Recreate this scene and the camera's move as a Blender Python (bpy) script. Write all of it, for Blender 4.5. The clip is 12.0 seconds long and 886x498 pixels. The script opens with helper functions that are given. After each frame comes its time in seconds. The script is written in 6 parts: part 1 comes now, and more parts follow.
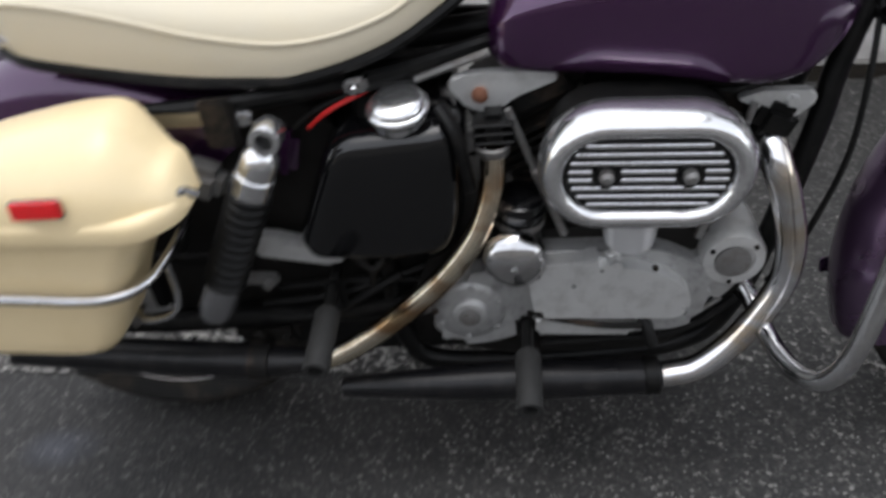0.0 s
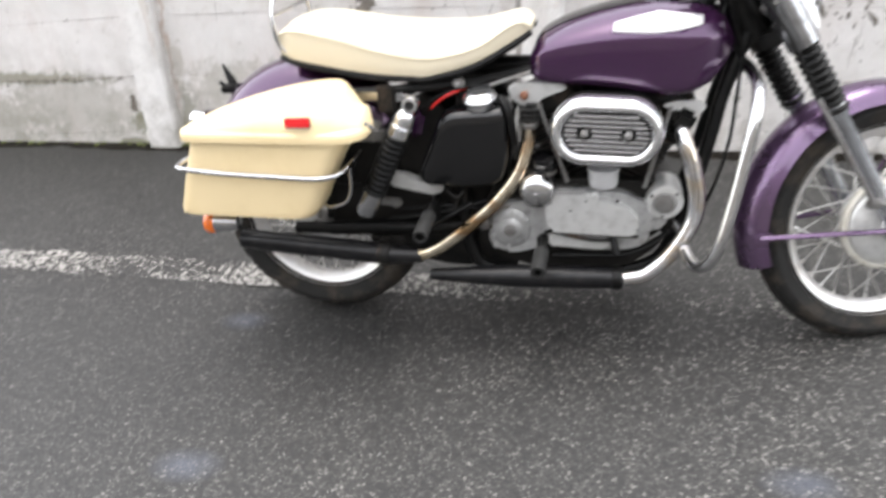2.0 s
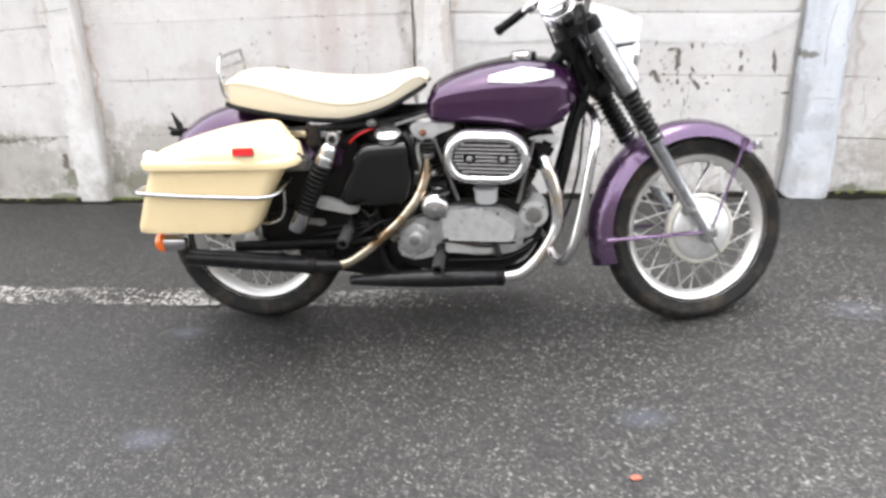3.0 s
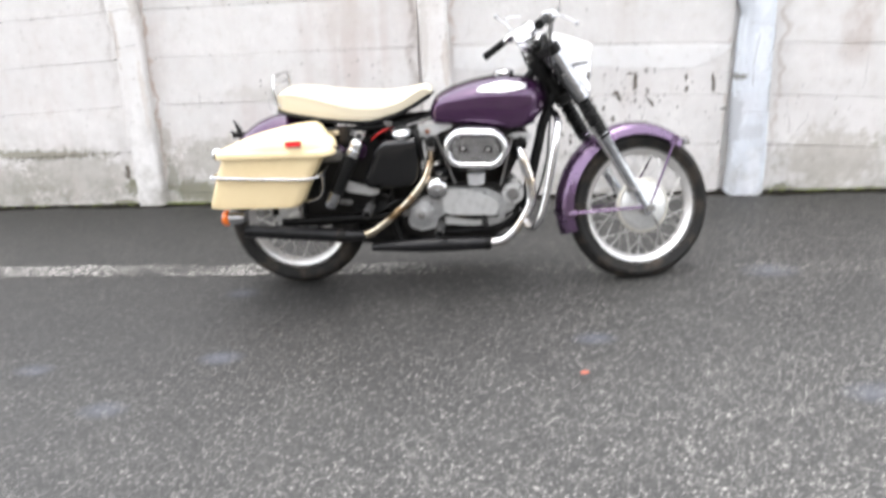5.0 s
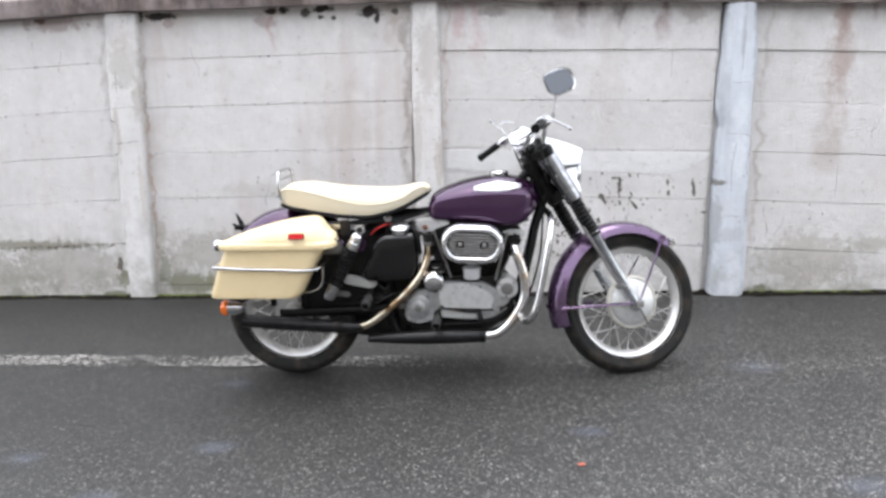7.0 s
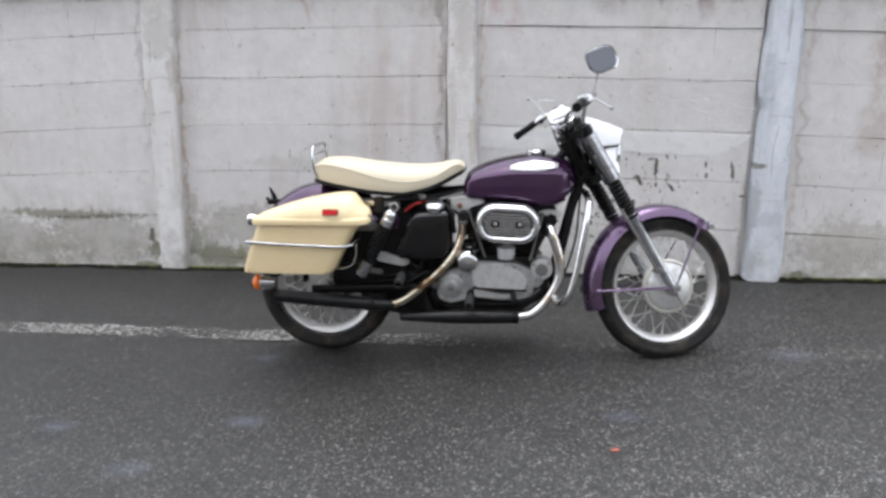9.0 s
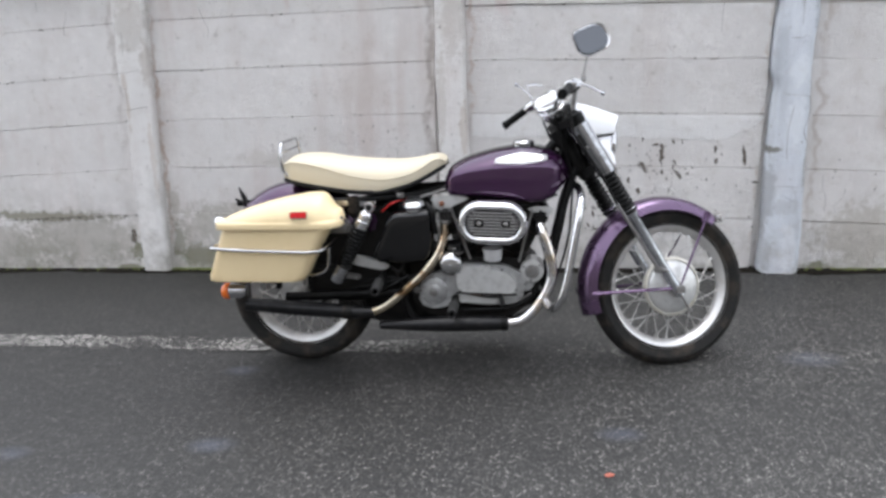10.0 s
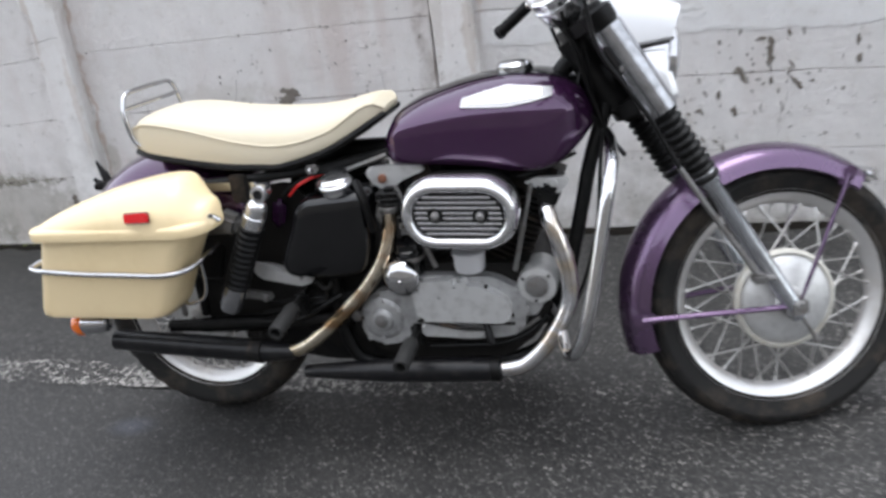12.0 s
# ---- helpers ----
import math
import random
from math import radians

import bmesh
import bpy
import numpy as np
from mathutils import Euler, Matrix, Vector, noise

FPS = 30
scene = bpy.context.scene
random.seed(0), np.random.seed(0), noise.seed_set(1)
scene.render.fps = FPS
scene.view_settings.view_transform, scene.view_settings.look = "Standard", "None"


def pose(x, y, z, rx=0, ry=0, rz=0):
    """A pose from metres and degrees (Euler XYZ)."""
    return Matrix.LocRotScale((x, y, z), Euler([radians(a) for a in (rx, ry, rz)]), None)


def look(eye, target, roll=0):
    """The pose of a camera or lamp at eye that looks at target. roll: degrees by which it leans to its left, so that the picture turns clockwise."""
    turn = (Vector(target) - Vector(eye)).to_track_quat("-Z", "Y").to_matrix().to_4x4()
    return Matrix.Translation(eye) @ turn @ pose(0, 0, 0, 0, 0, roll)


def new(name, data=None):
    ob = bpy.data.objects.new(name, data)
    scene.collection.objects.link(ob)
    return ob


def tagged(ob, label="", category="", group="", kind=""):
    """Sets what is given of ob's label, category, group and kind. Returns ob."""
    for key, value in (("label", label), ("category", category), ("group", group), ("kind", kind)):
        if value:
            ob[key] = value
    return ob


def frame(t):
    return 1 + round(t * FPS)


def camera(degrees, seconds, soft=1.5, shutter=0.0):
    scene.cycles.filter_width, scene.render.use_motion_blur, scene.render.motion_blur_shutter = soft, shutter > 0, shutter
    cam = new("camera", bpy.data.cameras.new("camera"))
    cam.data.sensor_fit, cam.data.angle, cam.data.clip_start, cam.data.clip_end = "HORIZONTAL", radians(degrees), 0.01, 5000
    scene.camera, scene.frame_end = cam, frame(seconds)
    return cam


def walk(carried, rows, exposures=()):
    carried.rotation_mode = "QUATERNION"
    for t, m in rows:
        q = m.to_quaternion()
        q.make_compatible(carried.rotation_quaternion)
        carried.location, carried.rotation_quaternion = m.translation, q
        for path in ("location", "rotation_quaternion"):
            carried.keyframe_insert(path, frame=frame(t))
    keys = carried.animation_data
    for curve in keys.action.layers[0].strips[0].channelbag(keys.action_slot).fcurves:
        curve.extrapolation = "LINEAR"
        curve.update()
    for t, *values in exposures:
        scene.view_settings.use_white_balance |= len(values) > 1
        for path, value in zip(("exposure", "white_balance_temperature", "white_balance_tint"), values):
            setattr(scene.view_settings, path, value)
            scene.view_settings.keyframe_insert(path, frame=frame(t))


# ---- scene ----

# The road climbs gently to the right; bike and ground share this slope, the wall stands plumb.
SLOPE = 2.11
LEAN = 3.1

# ---------------------------------------------------------------- camera and walk
cam = camera(58.6, 12.0, soft=3.0, shutter=0.5)
ROWS = [
    (0.0, -0.118, -0.981, 1.210, 5.73, -40.37, -5.54),
    (0.25, -0.094, -1.104, 1.221, 9.08, -40.23, -3.83),
    (0.5, -0.082, -1.227, 1.228, 7.32, -39.34, -4.67),
    (0.75, -0.096, -1.349, 1.230, 5.26, -39.04, -3.62),
    (1.0, -0.110, -1.468, 1.232, 6.74, -38.75, -2.27),
    (1.20, -0.095, -1.562, 1.245, 7.95, -37.81, -2.68),
    (1.30, -0.079, -1.608, 1.257, 8.84, -34.76, -3.28),
    (1.5, -0.037, -1.699, 1.284, 11.86, -32.41, -4.03),
    (1.75, 0.015, -1.814, 1.316, 14.02, -32.39, -4.59),
    (2.0, 0.040, -1.936, 1.338, 12.33, -29.84, -3.51),
    (2.25, 0.022, -2.071, 1.345, 8.26, -26.61, -3.27),
    (2.5, 0.005, -2.206, 1.349, 7.30, -25.00, -3.03),
    (2.75, 0.032, -2.333, 1.360, 4.27, -25.70, -1.36),
    (3.0, 0.087, -2.472, 1.368, 4.08, -24.15, -1.26),
    (3.2, 0.122, -2.603, 1.360, 5.12, -23.40, -0.42),
    (4.8, 0.155, -3.255, 1.389, 6.44, -22.61, -2.05),
    (5.0, 0.153, -3.275, 1.403, 4.34, -21.02, -1.66),
    (5.20, 0.136, -3.299, 1.401, 3.75, -18.46, -0.55),
    (5.5, 0.095, -3.336, 1.397, 2.60, -17.24, -0.16),
    (6.0, 0.077, -3.369, 1.408, 1.76, -15.06, 0.74),
    (6.5, 0.073, -3.379, 1.402, 1.96, -13.39, -0.12),
    (7.0, 0.066, -3.373, 1.394, 2.28, -13.64, -0.12),
    (7.2, 0.064, -3.373, 1.394, 2.43, -13.61, -0.12),
    (8.8, 0.015, -3.355, 1.395, 3.66, -14.93, 0.64),
    (9.0, 0.019, -3.335, 1.395, 4.03, -15.38, 0.79),
    (9.5, 0.026, -3.264, 1.395, 4.91, -16.44, -0.95),
    (10.0, 0.157, -3.044, 1.396, 5.67, -16.62, -0.92),
    (10.5, 0.248, -2.785, 1.363, 7.73, -18.20, -2.83),
    (10.70, 0.278, -2.641, 1.355, 7.96, -19.24, -2.24),
    (11.0, 0.322, -2.403, 1.340, 4.66, -19.49, -2.86),
    (11.20, 0.347, -2.257, 1.313, 4.65, -19.13, -3.09),
    (11.5, 0.378, -2.057, 1.273, 7.39, -21.04, -4.58),
    (11.70, 0.395, -1.929, 1.263, 10.48, -22.15, -4.28),
    (12.0, 0.417, -1.738, 1.260, 14.42, -23.59, -6.76),
]


def eye_pose(x, y, z, yaw, pitch, roll):
    turn = Matrix.Rotation(radians(yaw), 4, "Z") @ Matrix.Rotation(radians(90 + pitch), 4, "X") @ Matrix.Rotation(radians(roll), 4, "Z")
    return Matrix.Translation((x, y, z)) @ turn


EXPOSURES = [(0.0, 0.0, 6500, 10), (1.0, 0.6, 6750, 10), (2.5, 1.15, 6800, 10), (5.0, 1.17, 6720, 10), (5.5, 1.12, 6600, 10), (6.5, 0.92, 6580, 10), (7.0, 0.77, 6520, 10), (7.2, 0.7, 6500, 10), (8.8, 0.43, 6480, 10), (9.0, 0.39, 6480, 10), (10.0, 0.4, 6450, 10), (11.0, 0.4, 6480, 10), (12.0, 0.42, 6380, 10)]
walk(cam, [(t, eye_pose(*r)) for t, *r in ROWS], EXPOSURES)

# ---------------------------------------------------------------- world and light: bright overcast
world = bpy.data.worlds.new("overcast_sky")
scene.world = world
world.use_nodes = True
wn, wl = world.node_tree.nodes, world.node_tree.links
sky = wn.new("ShaderNodeTexSky")
sky.sky_type, sky.sun_disc = "NISHITA", False
sky.sun_elevation, sky.sun_rotation = radians(80), radians(240)
sky.dust_density, sky.air_density = 1.0, 1.0
grey = wn.new("ShaderNodeHueSaturation")
grey.inputs["Saturation"].default_value = 0.22
wl.new(sky.outputs[0], grey.inputs["Color"])
wl.new(grey.outputs[0], wn["Background"].inputs[0])
wn["Background"].inputs[1].default_value = 0.405
sun = new("sun", bpy.data.lights.new("sun", "SUN"))
sun.data.energy, sun.data.angle, sun.data.color = 1.0, radians(30), (0.97, 0.98, 1.0)
sun.matrix_world = look((0.4, 0.7, 5.0), (0, 0, 0))


# ---------------------------------------------------------------- materials
def node(m, kind, **ins):
    n = m.node_tree.nodes.new("ShaderNode" + kind)
    for k, v in ins.items():
        n.inputs[k.replace("_", " ")].default_value = v
    return n


def plug(m, a, b):
    m.node_tree.links.new(a, b)


def basic(name, color, rough=0.5, metal=0.0, coat=0.0, grain=0.0, grain_size=200.0, vary=0.0, vary_size=6.0, spec=0.5, dirt=None, dirt_amount=0.0, dirt_size=9.0):
    """A surface with tone variation at two scales, fine relief, uneven gloss and optional dirt blotches."""
    m = bpy.data.materials.new(name)
    m.use_nodes = True
    b = m.node_tree.nodes["Principled BSDF"]
    b.inputs["Roughness"].default_value, b.inputs["Metallic"].default_value = rough, metal
    b.inputs["Coat Weight"].default_value, b.inputs["Coat Roughness"].default_value = coat, 0.06
    b.inputs["Specular IOR Level"].default_value = spec
    geo = m.node_tree.nodes.new("ShaderNodeNewGeometry")
    big = node(m, "TexNoise", Scale=vary_size, Detail=6.0, Roughness=0.6)
    plug(m, geo.outputs["Position"], big.inputs["Vector"])
    mix = m.node_tree.nodes.new("ShaderNodeMixRGB")
    mix.inputs[1].default_value = (*[c * (1 - vary) for c in color], 1)
    mix.inputs[2].default_value = (*[min(1, c * (1 + vary)) for c in color], 1)
    plug(m, big.outputs["Fac"], mix.inputs[0])
    out = mix.outputs[0]
    if dirt:
        dn = node(m, "TexNoise", Scale=dirt_size, Detail=9.0, Roughness=0.7)
        plug(m, geo.outputs["Position"], dn.inputs["Vector"])
        ramp = m.node_tree.nodes.new("ShaderNodeValToRGB")
        ramp.color_ramp.elements[0].position, ramp.color_ramp.elements[1].position = 0.48, 0.68
        ramp.color_ramp.elements[1].color = (dirt_amount,) * 3 + (1,)
        plug(m, dn.outputs["Fac"], ramp.inputs[0])
        dm = m.node_tree.nodes.new("ShaderNodeMixRGB")
        dm.inputs[2].default_value = (*dirt, 1)
        plug(m, ramp.outputs[0], dm.inputs[0])
        plug(m, out, dm.inputs[1])
        out = dm.outputs[0]
    plug(m, out, b.inputs["Base Color"])
    rr = node(m, "MapRange")
    rr.inputs["To Min"].default_value, rr.inputs["To Max"].default_value = max(0.02, rough * 0.75), min(1, rough * 1.3)
    plug(m, big.outputs["Fac"], rr.inputs["Value"])
    plug(m, rr.outputs[0], b.inputs["Roughness"])
    if grain:
        fine = node(m, "TexNoise", Scale=grain_size, Detail=4.0)
        plug(m, geo.outputs["Position"], fine.inputs["Vector"])
        bump = node(m, "Bump", Strength=grain, Distance=0.002)
        plug(m, fine.outputs["Fac"], bump.inputs["Height"])
        plug(m, bump.outputs[0], b.inputs["Normal"])
    return m


CHROME = basic("chrome", (0.56, 0.56, 0.57), 0.11, 1.0, vary=0.06, vary_size=25, grain=0.03, grain_size=60, dirt=(0.25, 0.2, 0.15), dirt_amount=0.25, dirt_size=30)
ALLOY = basic("cast_aluminium", (0.64, 0.64, 0.63), 0.4, 0.65, vary=0.1, vary_size=22, grain=0.25, grain_size=420, dirt=(0.2, 0.19, 0.175), dirt_amount=0.3, dirt_size=40)
# grime, plus a darker tone that paints shading round the raised panel
GRIMY_SHADED = basic("grimy_shaded_aluminium", (0.4, 0.4, 0.395), 0.44, 0.6, vary=0.25, vary_size=18, grain=0.3, grain_size=380, dirt=(0.09, 0.085, 0.08), dirt_amount=0.5, dirt_size=34)
RIM = basic("matt_bright_rim", (0.7, 0.69, 0.68), 0.38, 0.8, vary=0.08, vary_size=30, grain=0.06, grain_size=200, dirt=(0.4, 0.34, 0.27), dirt_amount=0.3, dirt_size=18)
HAZE = basic("hazy_chrome", (0.74, 0.74, 0.75), 0.18, 0.95, vary=0.06, vary_size=20, grain=0.04, grain_size=150, dirt=(0.45, 0.42, 0.4), dirt_amount=0.25, dirt_size=20)
STEEL = basic("dull_steel", (0.24, 0.235, 0.23), 0.5, 0.8, vary=0.2, vary_size=30, grain=0.2, grain_size=300, dirt=(0.1, 0.06, 0.04), dirt_amount=0.5, dirt_size=40)
COVER = basic("grey_fork_metal", (0.4, 0.405, 0.42), 0.2, 0.95, vary=0.3, vary_size=18, grain=0.1, grain_size=200, dirt=(0.1, 0.09, 0.08), dirt_amount=0.5, dirt_size=14)
PURPLE = basic("purple_paint", (0.05, 0.0135, 0.056), 0.2, 0.6, coat=1.0, vary=0.1, vary_size=5, grain=0.02, grain_size=900)
# the tank's purple made lighter: reflected sky is put into the colour
LILAC = basic("sky_sheen_purple_paint", (0.118, 0.068, 0.134), 0.27, 0.8, coat=0.8, vary=0.12, vary_size=7, grain=0.02, grain_size=700, dirt=(0.08, 0.05, 0.08), dirt_amount=0.25)
CREAM = basic("cream_plastic", (0.76, 0.61, 0.365), 0.3, 0.0, coat=0.25, vary=0.035, vary_size=6, grain=0.03, grain_size=500, dirt=(0.6, 0.45, 0.22), dirt_amount=0.3, dirt_size=7)
VINYL = basic("cream_vinyl", (0.56, 0.5, 0.38), 0.5, 0.0, vary=0.03, vary_size=9, grain=0.22, grain_size=520, dirt=(0.6, 0.5, 0.32), dirt_amount=0.25, dirt_size=8)
GLOSS = basic("black_gloss", (0.003, 0.003, 0.0035), 0.14, 0.0, coat=0.1, spec=0.5, vary=0.2, vary_size=10, grain=0.02, grain_size=200)
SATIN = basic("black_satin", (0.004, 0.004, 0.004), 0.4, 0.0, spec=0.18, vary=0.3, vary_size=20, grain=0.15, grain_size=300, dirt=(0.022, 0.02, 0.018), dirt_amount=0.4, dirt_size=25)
PIPE_BLACK = basic("black_exhaust_paint", (0.005, 0.005, 0.006), 0.3, 0.0, spec=0.3, vary=0.25, vary_size=18, grain=0.12, grain_size=350, dirt=(0.04, 0.037, 0.034), dirt_amount=0.35, dirt_size=22)
RUBBER = basic("black_rubber", (0.004, 0.004, 0.004), 0.45, 0.0, spec=0.2, vary=0.25, vary_size=25, grain=0.2, grain_size=260, dirt=(0.04, 0.037, 0.034), dirt_amount=0.2, dirt_size=30)
TYRE = basic("tyre_rubber", (0.012, 0.0115, 0.011), 0.75, 0.0, spec=0.25, vary=0.25, vary_size=12, grain=0.3, grain_size=300, dirt=(0.09, 0.07, 0.05), dirt_amount=0.5, dirt_size=10)
GREY_RUBBER = basic("worn_grey_rubber", (0.009, 0.0088, 0.0085), 0.7, 0.0, vary=0.2, vary_size=40, grain=0.3, grain_size=260)
IRON = basic("black_iron", (0.009, 0.0085, 0.008), 0.5, 0.2, spec=0.25, vary=0.3, vary_size=30, grain=0.3, grain_size=260, dirt=(0.1, 0.07, 0.05), dirt_amount=0.5, dirt_size=25)
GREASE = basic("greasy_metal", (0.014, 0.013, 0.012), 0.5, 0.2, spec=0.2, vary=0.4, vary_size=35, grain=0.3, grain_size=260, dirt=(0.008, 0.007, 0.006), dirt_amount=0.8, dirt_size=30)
RUST = basic("rusty_bolt", (0.2, 0.085, 0.05), 0.7, 0.3, vary=0.3, vary_size=60, grain=0.3, grain_size=300)
RED = basic("red_reflector", (0.62, 0.012, 0.015), 0.2, 0.0, coat=0.6, vary=0.1, vary_size=200, grain=0.25, grain_size=700)
ORANGE = basic("orange_lens", (0.8, 0.16, 0.015), 0.2, 0.0, coat=0.5, vary=0.08, vary_size=100, grain=0.2, grain_size=500)
REDWIRE = basic("red_cable", (0.55, 0.02, 0.02), 0.4, 0.0, vary=0.1, vary_size=40)
SILVER = basic("silver_badge", (0.56, 0.555, 0.56), 0.35, 0.2, vary=0.04, vary_size=40, grain=0.05)
RINGPAINT = basic("aged_alloy_ring", (0.62, 0.6, 0.54), 0.45, 0.2, vary=0.12, vary_size=40, grain=0.1, grain_size=300, dirt=(0.35, 0.28, 0.18), dirt_amount=0.4, dirt_size=25)
SLIDER = basic("dull_fork_alloy", (0.52, 0.54, 0.57), 0.22, 0.9, vary=0.12, vary_size=20, grain=0.06, grain_size=200, dirt=(0.2, 0.18, 0.16), dirt_amount=0.35, dirt_size=16)
SPOKE = basic("dulled_spoke_steel", (0.55, 0.54, 0.52), 0.36, 0.85, vary=0.15, vary_size=60, grain=0.1, grain_size=300)
BRIGHT = basic("bright_cast_alloy", (0.72, 0.72, 0.73), 0.3, 0.6, vary=0.04, vary_size=25, grain=0.05, grain_size=150)
GLASS = basic("mirror_glass", (0.11, 0.115, 0.125), 0.05, 1.0, vary=0.03, vary_size=30)
LENS = basic("headlamp_lens", (0.85, 0.86, 0.88), 0.08, 0.6, vary=0.04, vary_size=60, grain=0.3, grain_size=120)
BRICK = basic("red_fragment", (0.36, 0.11, 0.075), 0.8, vary=0.3, vary_size=90, grain=0.4)
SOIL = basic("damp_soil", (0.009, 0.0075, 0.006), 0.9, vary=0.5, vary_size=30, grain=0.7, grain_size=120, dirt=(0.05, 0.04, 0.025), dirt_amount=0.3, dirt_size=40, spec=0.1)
MOSS = basic("moss", (0.1, 0.12, 0.03), 0.95, vary=0.5, vary_size=60, grain=0.6, grain_size=200)


def heat_pipe(name, tones):
    """Chrome pipe, tarnished along its length by heat."""
    m = basic(name, (0.7, 0.66, 0.6), 0.16, 1.0, grain=0.05, grain_size=90)
    b = m.node_tree.nodes["Principled BSDF"]
    geo = m.node_tree.nodes.new("ShaderNodeNewGeometry")
    n = node(m, "TexNoise", Scale=7.0, Detail=6.0, Distortion=0.6)
    plug(m, geo.outputs["Position"], n.inputs["Vector"])
    ramp = m.node_tree.nodes.new("ShaderNodeValToRGB")
    el = ramp.color_ramp.elements
    el[0].position, el[0].color = 0.3, (*tones[0], 1)
    el[1].position, el[1].color = 0.72, (*tones[-1], 1)
    for i, c in enumerate(tones[1:-1]):
        e = el.new(0.3 + 0.42 * (i + 1) / (len(tones) - 1))
        e.color = (*c, 1)
    plug(m, n.outputs["Fac"], ramp.inputs[0])
    plug(m, ramp.outputs[0], b.inputs["Base Color"])
    return m


PIPE_REAR = heat_pipe("heat_tarnished_chrome", [(0.42, 0.34, 0.22), (0.6, 0.5, 0.34), (0.74, 0.67, 0.54), (0.34, 0.2, 0.1), (0.55, 0.46, 0.3)])
PIPE_FRONT = heat_pipe("blued_chrome", [(0.7, 0.7, 0.73), (0.76, 0.76, 0.78), (0.68, 0.58, 0.46), (0.64, 0.67, 0.78), (0.74, 0.74, 0.74)])


def asphalt():
    m = bpy.data.materials.new("asphalt")
    m.use_nodes = True
    b = m.node_tree.nodes["Principled BSDF"]
    geo = m.node_tree.nodes.new("ShaderNodeNewGeometry")
    pos = geo.outputs["Position"]
    stones = node(m, "TexVoronoi", Scale=165.0, Randomness=1.0)
    plug(m, pos, stones.inputs["Vector"])
    pale = node(m, "TexVoronoi", Scale=190.0, Randomness=1.0)
    plug(m, pos, pale.inputs["Vector"])
    ramp = m.node_tree.nodes.new("ShaderNodeValToRGB")
    el = ramp.color_ramp.elements
    el[0].position, el[0].color = 0.0, (0.005, 0.0048, 0.0045, 1)
    el[1].position, el[1].color = 1.0, (0.13, 0.124, 0.115, 1)
    for p, c in ((0.4, 0.0085), (0.75, 0.02), (0.93, 0.048)):
        e = el.new(p)
        e.color = (c, c * 0.965, c * 0.89, 1)
    sep = m.node_tree.nodes.new("ShaderNodeSeparateColor")
    plug(m, stones.outputs["Color"], sep.inputs[0])
    plug(m, sep.outputs[0], ramp.inputs[0])
    # sparse pale stones among the dark ones
    psep = m.node_tree.nodes.new("ShaderNodeSeparateColor")
    plug(m, pale.outputs["Color"], psep.inputs[0])
    rare = node(m, "MapRange")
    for key, v in (("From Min", 0.95), ("From Max", 1.0), ("To Min", 0.0), ("To Max", 0.3)):
        rare.inputs[key].default_value = v
    plug(m, psep.outputs[1], rare.inputs["Value"])
    round_ = node(m, "MapRange")
    for key, v in (("From Min", 0.62), ("From Max", 0.3), ("To Min", 0.0), ("To Max", 1.0)):
        round_.inputs[key].default_value = v
    plug(m, pale.outputs["Distance"], round_.inputs["Value"])
    both = node(m, "Math")
    both.operation = "MULTIPLY"
    plug(m, rare.outputs[0], both.inputs[0])
    plug(m, round_.outputs[0], both.inputs[1])
    specks = m.node_tree.nodes.new("ShaderNodeMixRGB")
    specks.inputs[2].default_value = (0.5, 0.49, 0.47, 1)
    plug(m, both.outputs[0], specks.inputs[0])
    plug(m, ramp.outputs[0], specks.inputs[1])
    big = node(m, "TexNoise", Scale=2.4, Detail=9.0, Roughness=0.72)
    plug(m, pos, big.inputs["Vector"])
    tone = node(m, "MapRange")
    tone.inputs["From Min"].default_value, tone.inputs["From Max"].default_value = 0.3, 0.7
    tone.inputs["To Min"].default_value, tone.inputs["To Max"].default_value = 0.7, 1.35
    plug(m, big.outputs["Fac"], tone.inputs["Value"])
    mul = m.node_tree.nodes.new("ShaderNodeMixRGB")
    mul.blend_type, mul.inputs[0].default_value = "MULTIPLY", 1.0
    plug(m, specks.outputs[0], mul.inputs[1])
    plug(m, tone.outputs[0], mul.inputs[2])
    # clotted tar and stone, a hand's width and less
    clot = node(m, "TexNoise", Scale=38.0, Detail=5.0, Roughness=0.75)
    plug(m, pos, clot.inputs["Vector"])
    ctone = node(m, "MapRange")
    for key, v in (("From Min", 0.34), ("From Max", 0.66), ("To Min", 0.45), ("To Max", 1.7)):
        ctone.inputs[key].default_value = v
    plug(m, clot.outputs["Fac"], ctone.inputs["Value"])
    # brightness graded into the base colour: paler away from the wall
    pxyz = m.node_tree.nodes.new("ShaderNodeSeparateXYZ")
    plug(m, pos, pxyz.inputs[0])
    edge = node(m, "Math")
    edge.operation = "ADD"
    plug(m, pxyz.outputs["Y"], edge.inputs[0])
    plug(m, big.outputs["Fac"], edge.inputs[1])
    y_grade = node(m, "MapRange")
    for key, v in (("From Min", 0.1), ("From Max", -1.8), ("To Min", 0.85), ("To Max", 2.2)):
        y_grade.inputs[key].default_value = v
    plug(m, edge.outputs[0], y_grade.inputs["Value"])
    # also graded into the colour: darker towards the lower end of the road
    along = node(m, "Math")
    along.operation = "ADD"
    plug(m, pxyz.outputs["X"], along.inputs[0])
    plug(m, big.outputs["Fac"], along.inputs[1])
    x_grade = node(m, "MapRange")
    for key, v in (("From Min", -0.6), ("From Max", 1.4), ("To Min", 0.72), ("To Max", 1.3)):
        x_grade.inputs[key].default_value = v
    plug(m, along.outputs[0], x_grade.inputs["Value"])
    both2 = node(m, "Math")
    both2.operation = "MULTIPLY"
